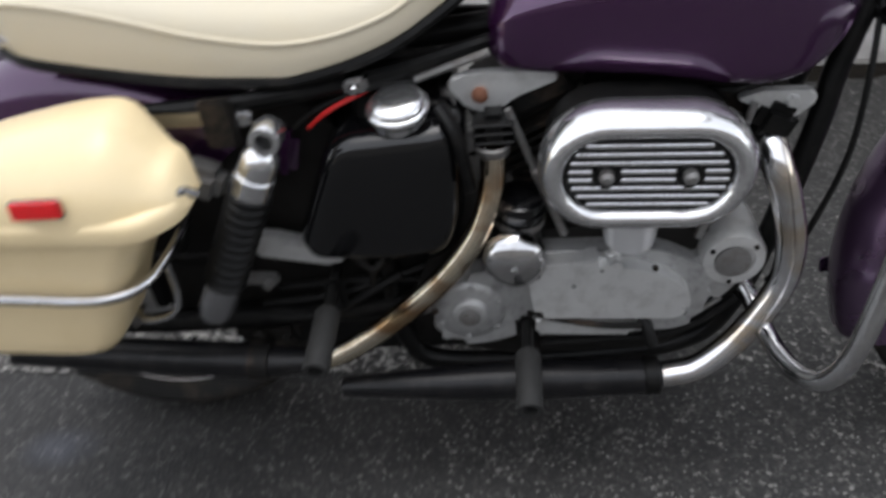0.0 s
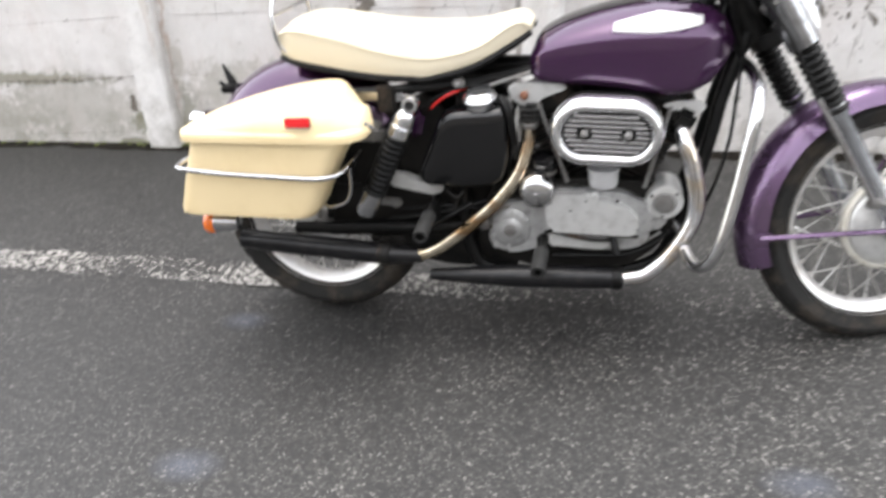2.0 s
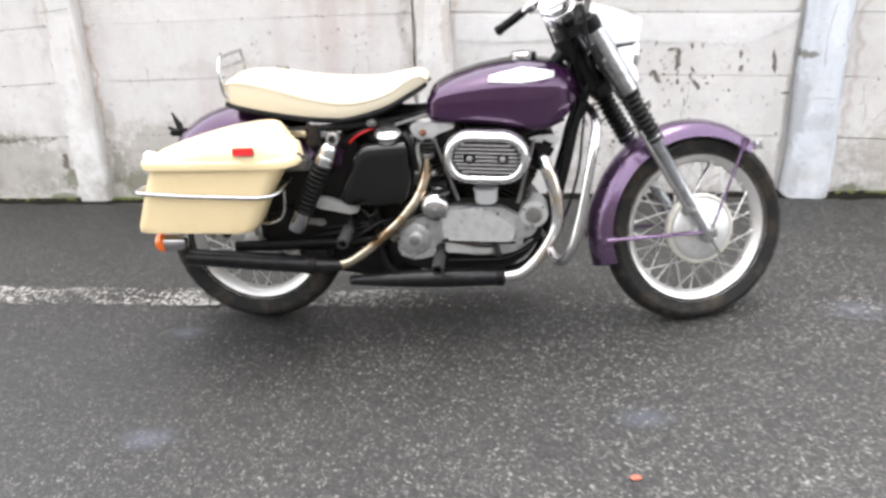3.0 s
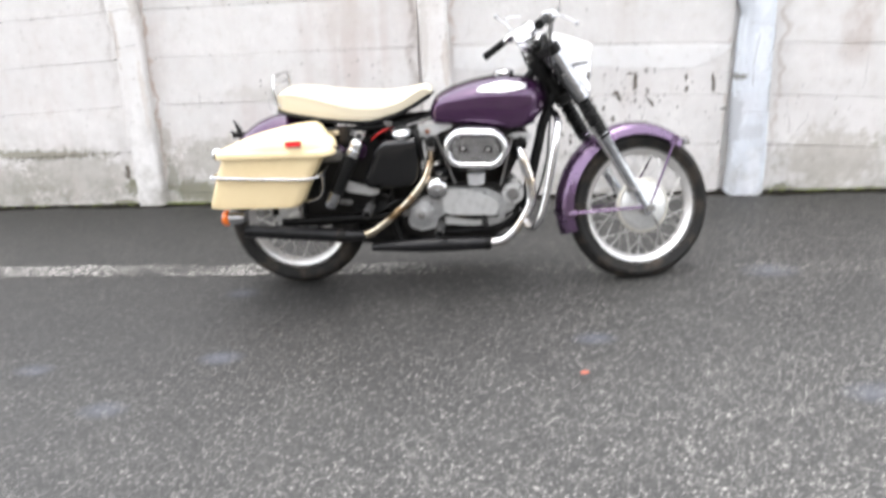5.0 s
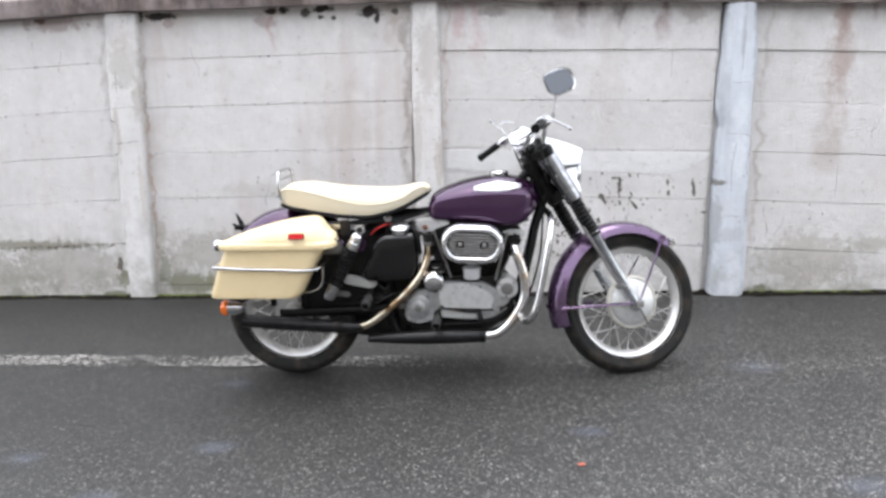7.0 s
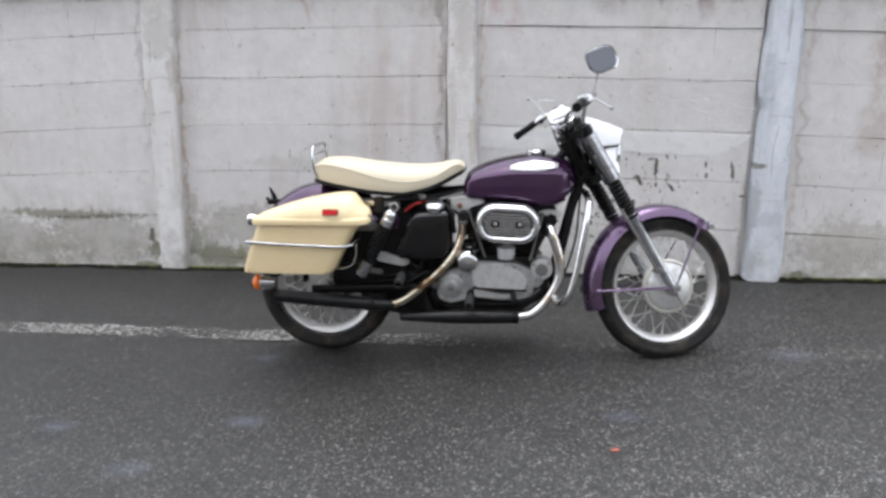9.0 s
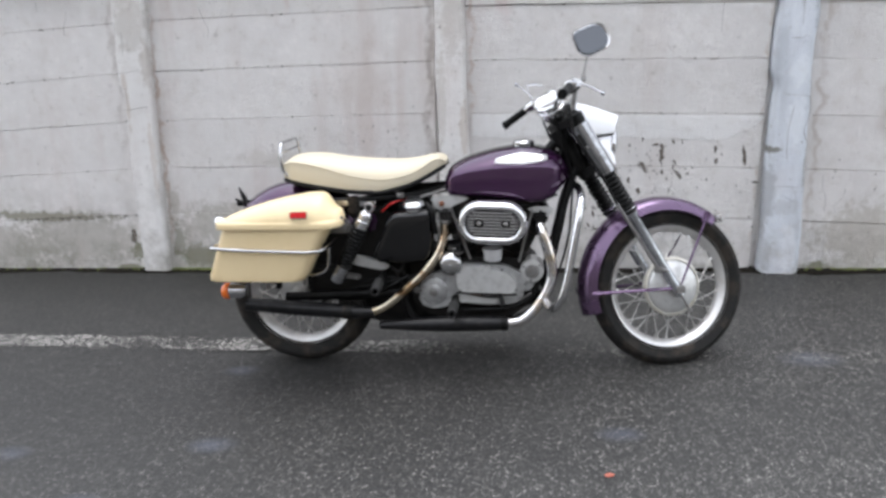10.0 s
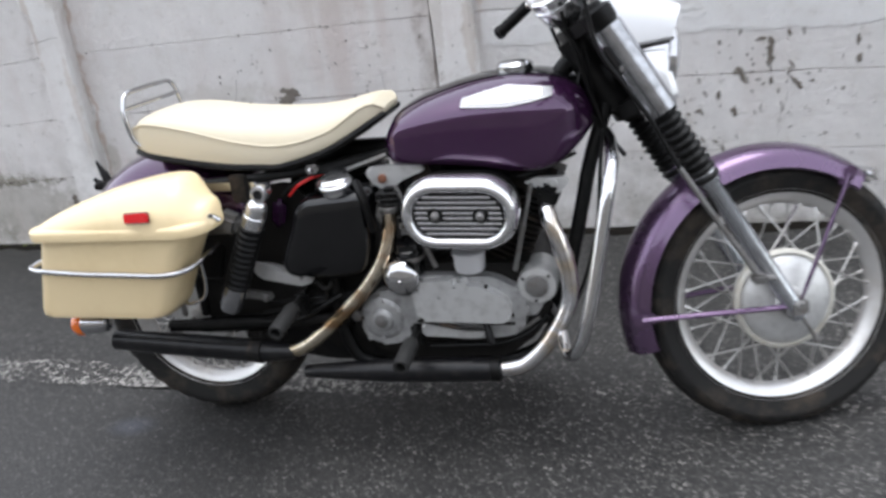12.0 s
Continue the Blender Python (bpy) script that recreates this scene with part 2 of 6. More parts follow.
    plug(m, y_grade.outputs[0], both2.inputs[0])
    plug(m, x_grade.outputs[0], both2.inputs[1])
    graded = node(m, "Math")
    graded.operation = "MULTIPLY"
    plug(m, ctone.outputs[0], graded.inputs[0])
    plug(m, both2.outputs[0], graded.inputs[1])
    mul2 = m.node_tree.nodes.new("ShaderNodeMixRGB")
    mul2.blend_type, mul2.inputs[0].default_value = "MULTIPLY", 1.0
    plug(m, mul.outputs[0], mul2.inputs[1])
    plug(m, graded.outputs[0], mul2.inputs[2])
    # a few pale bluish smears
    wob = node(m, "TexNoise", Scale=14.0, Detail=5.0, Roughness=0.7)
    plug(m, pos, wob.inputs["Vector"])
    prev = mul2.outputs[0]
    for bx, by, br in ((0.51, -0.615, 0.075), (-0.9, -0.69, 0.08), (1.35, -1.03, 0.1), (-1.2, -1.04, 0.08), (-1.61, -0.75, 0.07), (1.33, -0.02, 0.11), (-1.0, -0.085, 0.07)):
        dist = m.node_tree.nodes.new("ShaderNodeVectorMath")
        dist.operation = "DISTANCE"
        flat = m.node_tree.nodes.new("ShaderNodeVectorMath")
        flat.operation = "MULTIPLY"
        flat.inputs[1].default_value = (0.75, 1.25, 0)
        plug(m, pos, flat.inputs[0])
        plug(m, flat.outputs[0], dist.inputs[0])
        dist.inputs[1].default_value = (bx * 0.75, by * 1.25, 0)
        r = node(m, "MapRange")
        for key, v in (("From Min", br), ("From Max", br * 0.2), ("To Min", 0.0), ("To Max", 0.38)):
            r.inputs[key].default_value = v
        plug(m, dist.outputs["Value"], r.inputs["Value"])
        f = node(m, "Math")
        f.operation = "MULTIPLY"
        plug(m, r.outputs[0], f.inputs[0])
        plug(m, wob.outputs["Fac"], f.inputs[1])
        mx = m.node_tree.nodes.new("ShaderNodeMixRGB")
        mx.inputs[2].default_value = (0.14, 0.16, 0.22, 1)
        plug(m, f.outputs[0], mx.inputs[0])
        plug(m, prev, mx.inputs[1])
        prev = mx.outputs[0]
    plug(m, mx.outputs[0], b.inputs["Base Color"])
    b.inputs["Roughness"].default_value = 0.6
    b.inputs["Specular IOR Level"].default_value = 0.6
    bump = node(m, "Bump", Strength=0.4, Distance=0.003)
    plug(m, stones.outputs["Distance"], bump.inputs["Height"])
    plug(m, bump.outputs[0], b.inputs["Normal"])
    return m


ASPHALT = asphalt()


def worn_paint():
    """White road paint, worn through to the stones below."""
    m = basic("worn_road_paint", (0.26, 0.25, 0.235), 0.7, vary=0.2, vary_size=20, grain=0.5, grain_size=300)
    nt = m.node_tree
    geo = nt.nodes.new("ShaderNodeNewGeometry")
    n1 = node(m, "TexNoise", Scale=58.0, Detail=4.0, Roughness=0.7)
    n2 = node(m, "TexNoise", Scale=2.2, Detail=3.0)
    plug(m, geo.outputs["Position"], n1.inputs["Vector"])
    plug(m, geo.outputs["Position"], n2.inputs["Vector"])
    add = node(m, "Math")
    add.operation = "MULTIPLY_ADD"
    plug(m, n2.outputs["Fac"], add.inputs[0])
    add.inputs[1].default_value = 0.45
    plug(m, n1.outputs["Fac"], add.inputs[2])
    sx = nt.nodes.new("ShaderNodeSeparateXYZ")
    plug(m, geo.outputs["Position"], sx.inputs[0])
    gone = node(m, "MapRange")
    for key, v in (("From Min", -0.9), ("From Max", 1.5), ("To Min", 0.015), ("To Max", 0.075)):
        gone.inputs[key].default_value = v
    plug(m, sx.outputs["X"], gone.inputs["Value"])
    sub = node(m, "Math")
    sub.operation = "SUBTRACT"
    plug(m, add.outputs[0], sub.inputs[0])
    plug(m, gone.outputs[0], sub.inputs[1])
    ramp = nt.nodes.new("ShaderNodeValToRGB")
    ramp.color_ramp.elements[0].position, ramp.color_ramp.elements[1].position = 0.735, 0.79
    plug(m, sub.outputs[0], ramp.inputs[0])
    tr = nt.nodes.new("ShaderNodeBsdfTransparent")
    mix = nt.nodes.new("ShaderNodeMixShader")
    plug(m, ramp.outputs[0], mix.inputs[0])
    plug(m, tr.outputs[0], mix.inputs[1])
    plug(m, nt.nodes["Principled BSDF"].outputs[0], mix.inputs[2])
    plug(m, mix.outputs[0], nt.nodes["Material Output"].inputs["Surface"])
    return m


LINE_PAINT = worn_paint()


def concrete(name, color, soot=0.6, streak=0.5, warm=(0.36, 0.24, 0.17), flecks=0.5, runs=(), patches=()):
    """Old whitewashed concrete: mottled, streaked from the top, pocked, with mossy dirt at the foot."""
    m = bpy.data.materials.new(name)
    m.use_nodes = True
    nt = m.node_tree
    b = nt.nodes["Principled BSDF"]
    b.inputs["Roughness"].default_value = 0.85
    geo = nt.nodes.new("ShaderNodeNewGeometry")
    pos = geo.outputs["Position"]
    info = nt.nodes.new("ShaderNodeObjectInfo")

    def blend(prev, fac, col):
        mx = nt.nodes.new("ShaderNodeMixRGB")
        plug(m, fac, mx.inputs[0])
        plug(m, prev, mx.inputs[1])
        mx.inputs[2].default_value = (*col, 1)
        return mx.outputs[0]

    def ramped(val, lo, hi, top=1.0):
        r = node(m, "MapRange")
        r.inputs["From Min"].default_value, r.inputs["From Max"].default_value = lo, hi
        r.inputs["To Max"].default_value = top
        plug(m, val, r.inputs["Value"])
        return r.outputs[0]

    def mathed(op, a, c):
        n = node(m, "Math")
        n.operation = op
        plug(m, a, n.inputs[0])
        if isinstance(c, float):
            n.inputs[1].default_value = c
        else:
            plug(m, c, n.inputs[1])
        return n.outputs[0]

    n1 = node(m, "TexNoise", Scale=3.0, Detail=9.0, Roughness=0.65)
    plug(m, pos, n1.inputs["Vector"])
    base = nt.nodes.new("ShaderNodeMixRGB")
    base.inputs[1].default_value = (*[c * 0.82 for c in color], 1)
    base.inputs[2].default_value = (*[min(1, c * 1.12) for c in color], 1)
    plug(m, n1.outputs["Fac"], base.inputs[0])
    out = base.outputs[0]
    # blotches of thinner and thicker wash
    nb = node(m, "TexNoise", Scale=13.0, Detail=8.0, Roughness=0.72)
    plug(m, pos, nb.inputs["Vector"])
    out = blend(out, ramped(nb.outputs["Fac"], 0.52, 0.68, 0.4), [c * q for c, q in zip(color, (0.74, 0.7, 0.65))])
    out = blend(out, ramped(nb.outputs["Fac"], 0.46, 0.3, 0.5), [min(0.9, c * 1.15) for c in color])
    # each piece a little different
    rnd = ramped(info.outputs["Random"], 0.0, 1.0, 0.22)
    out = blend(out, rnd, [c * 0.78 for c in color])
    # warm grey vertical streaks
    mp = node(m, "Mapping")
    mp.inputs["Scale"].default_value = (4.0, 4.0, 0.35)
    plug(m, pos, mp.inputs["Vector"])
    n2 = node(m, "TexNoise", Scale=1.6, Detail=7.0, Roughness=0.6)
    plug(m, mp.outputs[0], n2.inputs["Vector"])
    out = blend(out, ramped(n2.outputs["Fac"], 0.52, 0.8, streak), warm)
    # reddish-brown wash in broad patches
    n7 = node(m, "TexNoise", Scale=0.9, Detail=4.0, Roughness=0.6)
    mp7 = node(m, "Mapping")
    mp7.inputs["Location"].default_value = (1.3, 0.0, 0.6)
    plug(m, pos, mp7.inputs["Vector"])
    plug(m, mp7.outputs[0], n7.inputs["Vector"])
    out = blend(out, mathed("MULTIPLY", ramped(n7.outputs["Fac"], 0.5, 0.72), ramped(n2.outputs["Fac"], 0.38, 0.62, 0.55)), (0.5, 0.38, 0.34))
    sepz = nt.nodes.new("ShaderNodeSeparateXYZ")
    plug(m, pos, sepz.inputs[0])
    z = sepz.outputs["Z"]
    # soot washed down from the coping
    n3 = node(m, "TexNoise", Scale=3.2, Detail=8.0, Roughness=0.7)
    mp3 = node(m, "Mapping")
    mp3.inputs["Scale"].default_value = (2.2, 2.2, 1.1)
    plug(m, pos, mp3.inputs["Vector"])
    plug(m, mp3.outputs[0], n3.inputs["Vector"])
    high = ramped(z, 1.23, 1.7)
    out = blend(out, mathed("MULTIPLY", ramped(mathed("ADD", n3.outputs["Fac"], mathed("MULTIPLY", high, 0.3)), 0.63, 0.86), mathed("MULTIPLY", high, soot)), (0.06, 0.042, 0.038))
    # run-off stains and one painted post shadow: x, half width, lowest point, strength, tone
    if runs:
        nx = node(m, "TexNoise", Scale=9.0, Detail=4.0)
        plug(m, pos, nx.inputs["Vector"])
        wob = mathed("MULTIPLY", mathed("SUBTRACT", nx.outputs["Fac"], 0.5), 0.16)
        xw = mathed("ADD", sepz.outputs["X"], wob)
        zw = mathed("ADD", z, mathed("MULTIPLY", wob, 0.6))
        for x0, hw, zlow, amount, tone in runs:
            across = ramped(mathed("ABSOLUTE", mathed("SUBTRACT", xw, x0), 0.0), hw, hw * 0.25)
            along = ramped(zw, zlow, zlow + min(0.14, max(0.02, 1.71 - zlow)))
            spotty = ramped(mathed("ADD", mathed("MULTIPLY", n3.outputs["Fac"], 0.6), mathed("MULTIPLY", nb.outputs["Fac"], 0.4)), 0.38, 0.54, amount)
            out = blend(out, mathed("MULTIPLY", mathed("MULTIPLY", across, along), spotty), tone)
    # clumps of growth and dirt: x, z, half width, half height, strength, tone
    if patches:
        np_ = node(m, "TexNoise", Scale=22.0, Detail=9.0, Roughness=0.7)
        plug(m, pos, np_.inputs["Vector"])
        for x0, z0, hw, hz, amount, tone in patches:
            dx = mathed("MULTIPLY", mathed("SUBTRACT", sepz.outputs["X"], x0), 1.0 / hw)
            dz = mathed("MULTIPLY", mathed("SUBTRACT", z, z0), 1.0 / hz)
            d = mathed("POWER", mathed("ADD", mathed("MULTIPLY", dx, dx), mathed("MULTIPLY", dz, dz)), 0.5)
            ragged = mathed("ADD", d, mathed("MULTIPLY", mathed("SUBTRACT", np_.outputs["Fac"], 0.5), 2.6))
            out = blend(out, ramped(ragged, 1.0, 0.62, amount), tone)
    # grey-green dirt at the foot
    n4 = node(m, "TexNoise", Scale=5.0, Detail=8.0, Roughness=0.7)
    plug(m, pos, n4.inputs["Vector"])
    low = ramped(z, 0.56, -0.06)
    out = blend(out, mathed("MULTIPLY", ramped(mathed("ADD", n4.outputs["Fac"], mathed("MULTIPLY", low, 0.12)), 0.5, 0.72), mathed("MULTIPLY", low, 0.8)), (0.27, 0.255, 0.21))
    # dark pocks
    n5 = node(m, "TexNoise", Scale=26.0, Detail=6.0, Roughness=0.7)
    plug(m, pos, n5.inputs["Vector"])
    gate = ramped(n4.outputs["Fac"], 0.47, 0.6)
    out = blend(out, mathed("MULTIPLY", ramped(n5.outputs["Fac"], 0.62, 0.68, flecks), gate), (0.13, 0.115, 0.1))
    n8 = node(m, "TexNoise", Scale=70.0, Detail=3.0, Roughness=0.6)
    plug(m, pos, n8.inputs["Vector"])
    out = blend(out, mathed("MULTIPLY", ramped(n8.outputs["Fac"], 0.66, 0.7, flecks), ramped(n1.outputs["Fac"], 0.48, 0.58)), (0.16, 0.14, 0.12))
    plug(m, out, b.inputs["Base Color"])
    n6 = node(m, "TexNoise", Scale=60.0, Detail=8.0, Roughness=0.7)
    plug(m, pos, n6.inputs["Vector"])
    hsum = mathed("ADD", n6.outputs["Fac"], mathed("MULTIPLY", n1.outputs["Fac"], 2.0))
    bump = node(m, "Bump", Strength=0.9, Distance=0.014)
    plug(m, hsum, bump.inputs["Height"])
    plug(m, bump.outputs[0], b.inputs["Normal"])
    return m


INK, PLUM = (0.035, 0.027, 0.025), (0.3, 0.2, 0.19)
BROWN, PINK, MOSSY, OCHRE = (0.1, 0.065, 0.055), (0.55, 0.33, 0.33), (0.11, 0.115, 0.04), (0.45, 0.32, 0.24)
RUNS_AND_SHADE = [(-1.112, 0.03, 1.38, 0.5, (0.5, 0.33, 0.3)), (-0.39, 0.06, 1.44, 0.5, (0.4, 0.31, 0.26)), (-0.03, 0.05, 1.38, 0.45, PINK), (0.07, 0.05, 1.3, 0.4, PINK),
        (0.5, 0.1, 1.59, 0.8, BROWN), (0.665, 0.035, 1.55, 0.95, INK), (0.73, 0.035, 1.61, 0.8, BROWN), (0.87, 0.07, 1.57, 0.9, INK), (0.87, 0.03, 1.52, 0.7, BROWN), (1.09, 0.035, 1.58, 0.8, BROWN), (1.09, 0.05, 1.44, 0.55, PLUM),
        (0.62, 0.2, 1.47, 0.3, PLUM), (2.03, 0.045, 1.42, 0.85, PLUM), (2.03, 0.06, 1.13, 0.5, (0.42, 0.3, 0.27)), (2.02, 0.1, 0.72, 0.5, (0.45, 0.36, 0.31)), (2.2, 0.03, 1.56, 0.8, PLUM),
        # the grey strip at x -0.325 is shade painted beside the middle post
        (-1.905, 0.014, 0.02, 0.65, OCHRE), (-0.325, 0.03, 0.45, 0.55, (0.27, 0.22, 0.19)), (-0.1, 0.014, 0.8, 0.5, (0.5, 0.36, 0.28)), (1.405, 0.02, 0.1, 0.45, OCHRE), (1.65, 0.02, 0.25, 0.4, (0.4, 0.32, 0.26)), (-2.14, 0.025, 0.6, 0.4, (0.4, 0.36, 0.33))]
PATCHES = [(-2.52, 1.615, 0.05, 0.03, 1.0, INK), (-2.42, 1.6, 0.22, 0.06, 0.55, PLUM), (-1.895, 1.63, 0.04, 0.045, 1.0, INK), (-1.78, 1.63, 0.12, 0.026, 1.0, INK), (-1.72, 1.59, 0.04, 0.03, 0.5, PLUM),
           (-1.105, 1.65, 0.05, 0.022, 1.0, INK), (-1.03, 1.655, 0.03, 0.025, 1.0, INK), (-1.14, 1.6, 0.07, 0.05, 0.5, PLUM), (-0.9, 1.635, 0.035, 0.035, 0.9, INK), (-0.8, 1.665, 0.07, 0.025, 1.0, INK), (-0.815, 1.62, 0.025, 0.014, 1.0, INK), (-0.735, 1.615, 0.016, 0.014, 0.9, INK),
           (-0.53, 1.645, 0.075, 0.035, 1.0, INK), (-0.49, 1.61, 0.022, 0.04, 1.0, INK), (-0.39, 1.65, 0.025, 0.02, 0.8, INK), (0.17, 1.64, 0.1, 0.03, 0.5, BROWN), (1.25, 1.62, 0.08, 0.05, 0.45, (0.3, 0.25, 0.22)),
           (-1.7, 0.02, 0.22, 0.07, 0.75, MOSSY), (-1.86, 0.1, 0.05, 0.12, 0.5, MOSSY), (-2.2, -0.07, 0.12, 0.03, 0.8, MOSSY), (1.72, 0.08, 0.08, 0.04, 0.8, MOSSY), (1.98, 0.25, 0.33, 0.2, 0.45, (0.36, 0.32, 0.25)), (2.3, 0.36, 0.16, 0.05, 0.4, (0.3, 0.29, 0.2)),
           (-2.75, 0.24, 0.5, 0.035, 0.75, (0.2, 0.185, 0.12)), (-2.5, 0.1, 0.5, 0.18, 0.55, (0.33, 0.31, 0.26)), (-3.1, 0.05, 0.5, 0.16, 0.5, (0.32, 0.3, 0.25)), (-1.5, 0.22, 0.45, 0.16, 0.55, (0.36, 0.34, 0.29)),
           (-1.35, 0.04, 0.4, 0.08, 0.6, (0.24, 0.235, 0.14)), (-2.13, 0.04, 0.07, 0.06, 0.7, MOSSY), (-1.88, 0.33, 0.05, 0.12, 0.45, (0.36, 0.32, 0.25)), (-1.2, 0.62, 0.3, 0.05, 0.35, (0.5, 0.47, 0.42)), (-0.7, 1.0, 0.2, 0.14, 0.3, (0.55, 0.5, 0.46))]
POST_MARKS = [(-1.99, 1.36, 0.11, 0.2, 0.55, (0.5, 0.47, 0.43)), (-1.93, 1.15, 0.04, 0.14, 0.5, (0.46, 0.41, 0.36)), (-2.07, 0.95, 0.02, 0.2, 0.5, (0.5, 0.42, 0.35)), (-1.95, 0.6, 0.02, 0.25, 0.4, (0.52, 0.44, 0.37)), (-2.03, 0.3, 0.06, 0.25, 0.5, (0.88, 0.86, 0.84)),
              (-0.19, 1.4, 0.09, 0.25, 0.5, (0.5, 0.46, 0.42)), (-0.26, 0.95, 0.03, 0.3, 0.45, (0.52, 0.47, 0.42)), (-0.14, 0.8, 0.025, 0.2, 0.5, (0.5, 0.42, 0.35)), (-0.2, 0.55, 0.08, 0.12, 0.4, (0.56, 0.52, 0.48))]
BLUE_MARKS = [(1.43, 0.48, 0.035, 0.2, 0.75, (0.42, 0.43, 0.45)), (1.44, 0.16, 0.035, 0.16, 0.65, (0.44, 0.45, 0.47)), (1.435, 0.71, 0.035, 0.022, 0.9, (0.2, 0.19, 0.17)), (1.59, 1.42, 0.035, 0.2, 0.6, (0.48, 0.51, 0.55)), (1.5, 1.52, 0.012, 0.16, 0.6, (0.45, 0.47, 0.5)), (1.43, 1.2, 0.025, 0.2, 0.55, (0.47, 0.5, 0.54)),
              (1.52, 0.42, 0.08, 0.05, 0.5, (0.5, 0.51, 0.53)), (1.53, 0.85, 0.05, 0.14, 0.6, (0.84, 0.87, 0.91)), (1.52, 1.1, 0.06, 0.08, 0.5, (0.83, 0.86, 0.9)), (1.55, 0.2, 0.05, 0.16, 0.5, (0.82, 0.83, 0.86)), (1.51, 0.0, 0.14, 0.06, 0.75, (0.8, 0.77, 0.73)), (1.6, 0.62, 0.02, 0.1, 0.6, (0.34, 0.33, 0.3))]
PANEL = concrete("whitewashed_concrete", (0.765, 0.74, 0.72), soot=0.2, streak=0.2, runs=RUNS_AND_SHADE, patches=PATCHES)
SMOOTH = concrete("smoothed_whitewash", (0.86, 0.845, 0.83), soot=0.0, streak=0.08, flecks=0.3)
POST = concrete("post_concrete", (0.81, 0.79, 0.77), soot=0.4, streak=0.25, flecks=0.9, patches=POST_MARKS)
BLUE_POST = concrete("blue_grey_limewash", (0.74, 0.775, 0.83), soot=0.25, streak=0.6, warm=(0.33, 0.34, 0.37), flecks=0.9, patches=BLUE_MARKS)
COPING = concrete("stained_coping", (0.38, 0.32, 0.31), soot=0.8, streak=0.5)
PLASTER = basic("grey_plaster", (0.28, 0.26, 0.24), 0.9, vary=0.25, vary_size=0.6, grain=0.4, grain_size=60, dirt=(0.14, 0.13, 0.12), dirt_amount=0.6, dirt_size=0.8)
CHIP = basic("bare_dark_pock", (0.16, 0.14, 0.12), 0.95, vary=0.6, vary_size=60, grain=0.5)


# ---------------------------------------------------------------- mesh helpers
def mesh_from(name, bm, material, smooth=35):
    bmesh.ops.recalc_face_normals(bm, faces=bm.faces)
    me = bpy.data.meshes.new(name)
    bm.to_mesh(me)
    bm.free()
    me.materials.append(material)
    if smooth:
        for p in me.polygons:
            p.use_smooth = True
        me.set_sharp_from_angle(angle=radians(smooth))
    return me


def part(name, bm, material, parent, label="", smooth=35):
    ob = new(name, mesh_from(name, bm, material, smooth))
    ob.parent = parent
    if label:
        tagged(ob, label)
    return ob


def spline(pts, steps=8, closed=False):
    """A smooth line through a few points."""
    pts = [Vector(p) for p in pts]
    if len(pts) == 2:
        return [pts[0].lerp(pts[1], i / steps) for i in range(steps + 1)]
    n, out = len(pts), []
    for i in range(n if closed else n - 1):
        p1, p2 = pts[i], pts[(i + 1) % n]
        p0 = pts[i - 1] if closed or i else p1 * 2 - p2
        p3 = pts[(i + 2) % n] if closed or i + 2 < n else p2 * 2 - p1
        for k in range(steps):
            t = k / steps
            out.append(0.5 * (2 * p1 + (p2 - p0) * t + (2 * p0 - 5 * p1 + 4 * p2 - p3) * t * t + (3 * p1 - p0 - 3 * p2 + p3) * t ** 3))
    return out if closed else out + [pts[-1]]


def curve(x, pts):
    """A smooth value at x through a few (x, value) pairs."""
    if x <= pts[0][0]:
        return pts[0][1]
    if x >= pts[-1][0]:
        return pts[-1][1]
    for i in range(len(pts) - 1):
        (x1, y1), (x2, y2) = pts[i], pts[i + 1]
        if x <= x2:
            x0, y0 = pts[i - 1] if i else (2 * x1 - x2, y1)
            x3, y3 = pts[i + 2] if i + 2 < len(pts) else (2 * x2 - x1, y2)
            m1, m2 = (y2 - y0) / (x2 - x0), (y3 - y1) / (x3 - x1)
            h, t = x2 - x1, (x - x1) / (x2 - x1)
            return (2 * t ** 3 - 3 * t * t + 1) * y1 + (t ** 3 - 2 * t * t + t) * h * m1 + (3 * t * t - 2 * t ** 3) * y2 + (t ** 3 - t * t) * h * m2


def loft(rings, bm=None, caps=True, closed=False):
    bm = bm or bmesh.new()
    vs = [[bm.verts.new(p) for p in ring] for ring in rings]
    n = len(vs[0])
    for i in range(len(vs) if closed else len(vs) - 1):
        a, c = vs[i], vs[(i + 1) % len(vs)]
        for k in range(n):
            bm.faces.new((a[k], a[(k + 1) % n], c[(k + 1) % n], c[k]))
    if caps and not closed:
        bm.faces.new(vs[0][::-1])
        bm.faces.new(vs[-1])
    return bm


def tube(path, radius, seg=12, bm=None, closed=False, flat=1.0):
    """A round bar along a line; radius may be a list, one for each point."""
    path = [Vector(p) for p in path]
    n, rings, side = len(path), [], None
    for i, p in enumerate(path):
        d = (path[(i + 1) % n] - path[i - 1]) if closed else (path[min(i + 1, n - 1)] - path[max(i - 1, 0)])
        d.normalize()
        if side is None:
            side = d.orthogonal().normalized()
        side = (side - d * side.dot(d)).normalized()
        up = d.cross(side)
        r = radius[i] if isinstance(radius, (list, tuple)) else radius
        rings.append([p + side * r * math.cos(2 * math.pi * k / seg) + up * r * flat * math.sin(2 * math.pi * k / seg) for k in range(seg)])
    return loft(rings, bm, closed=closed)


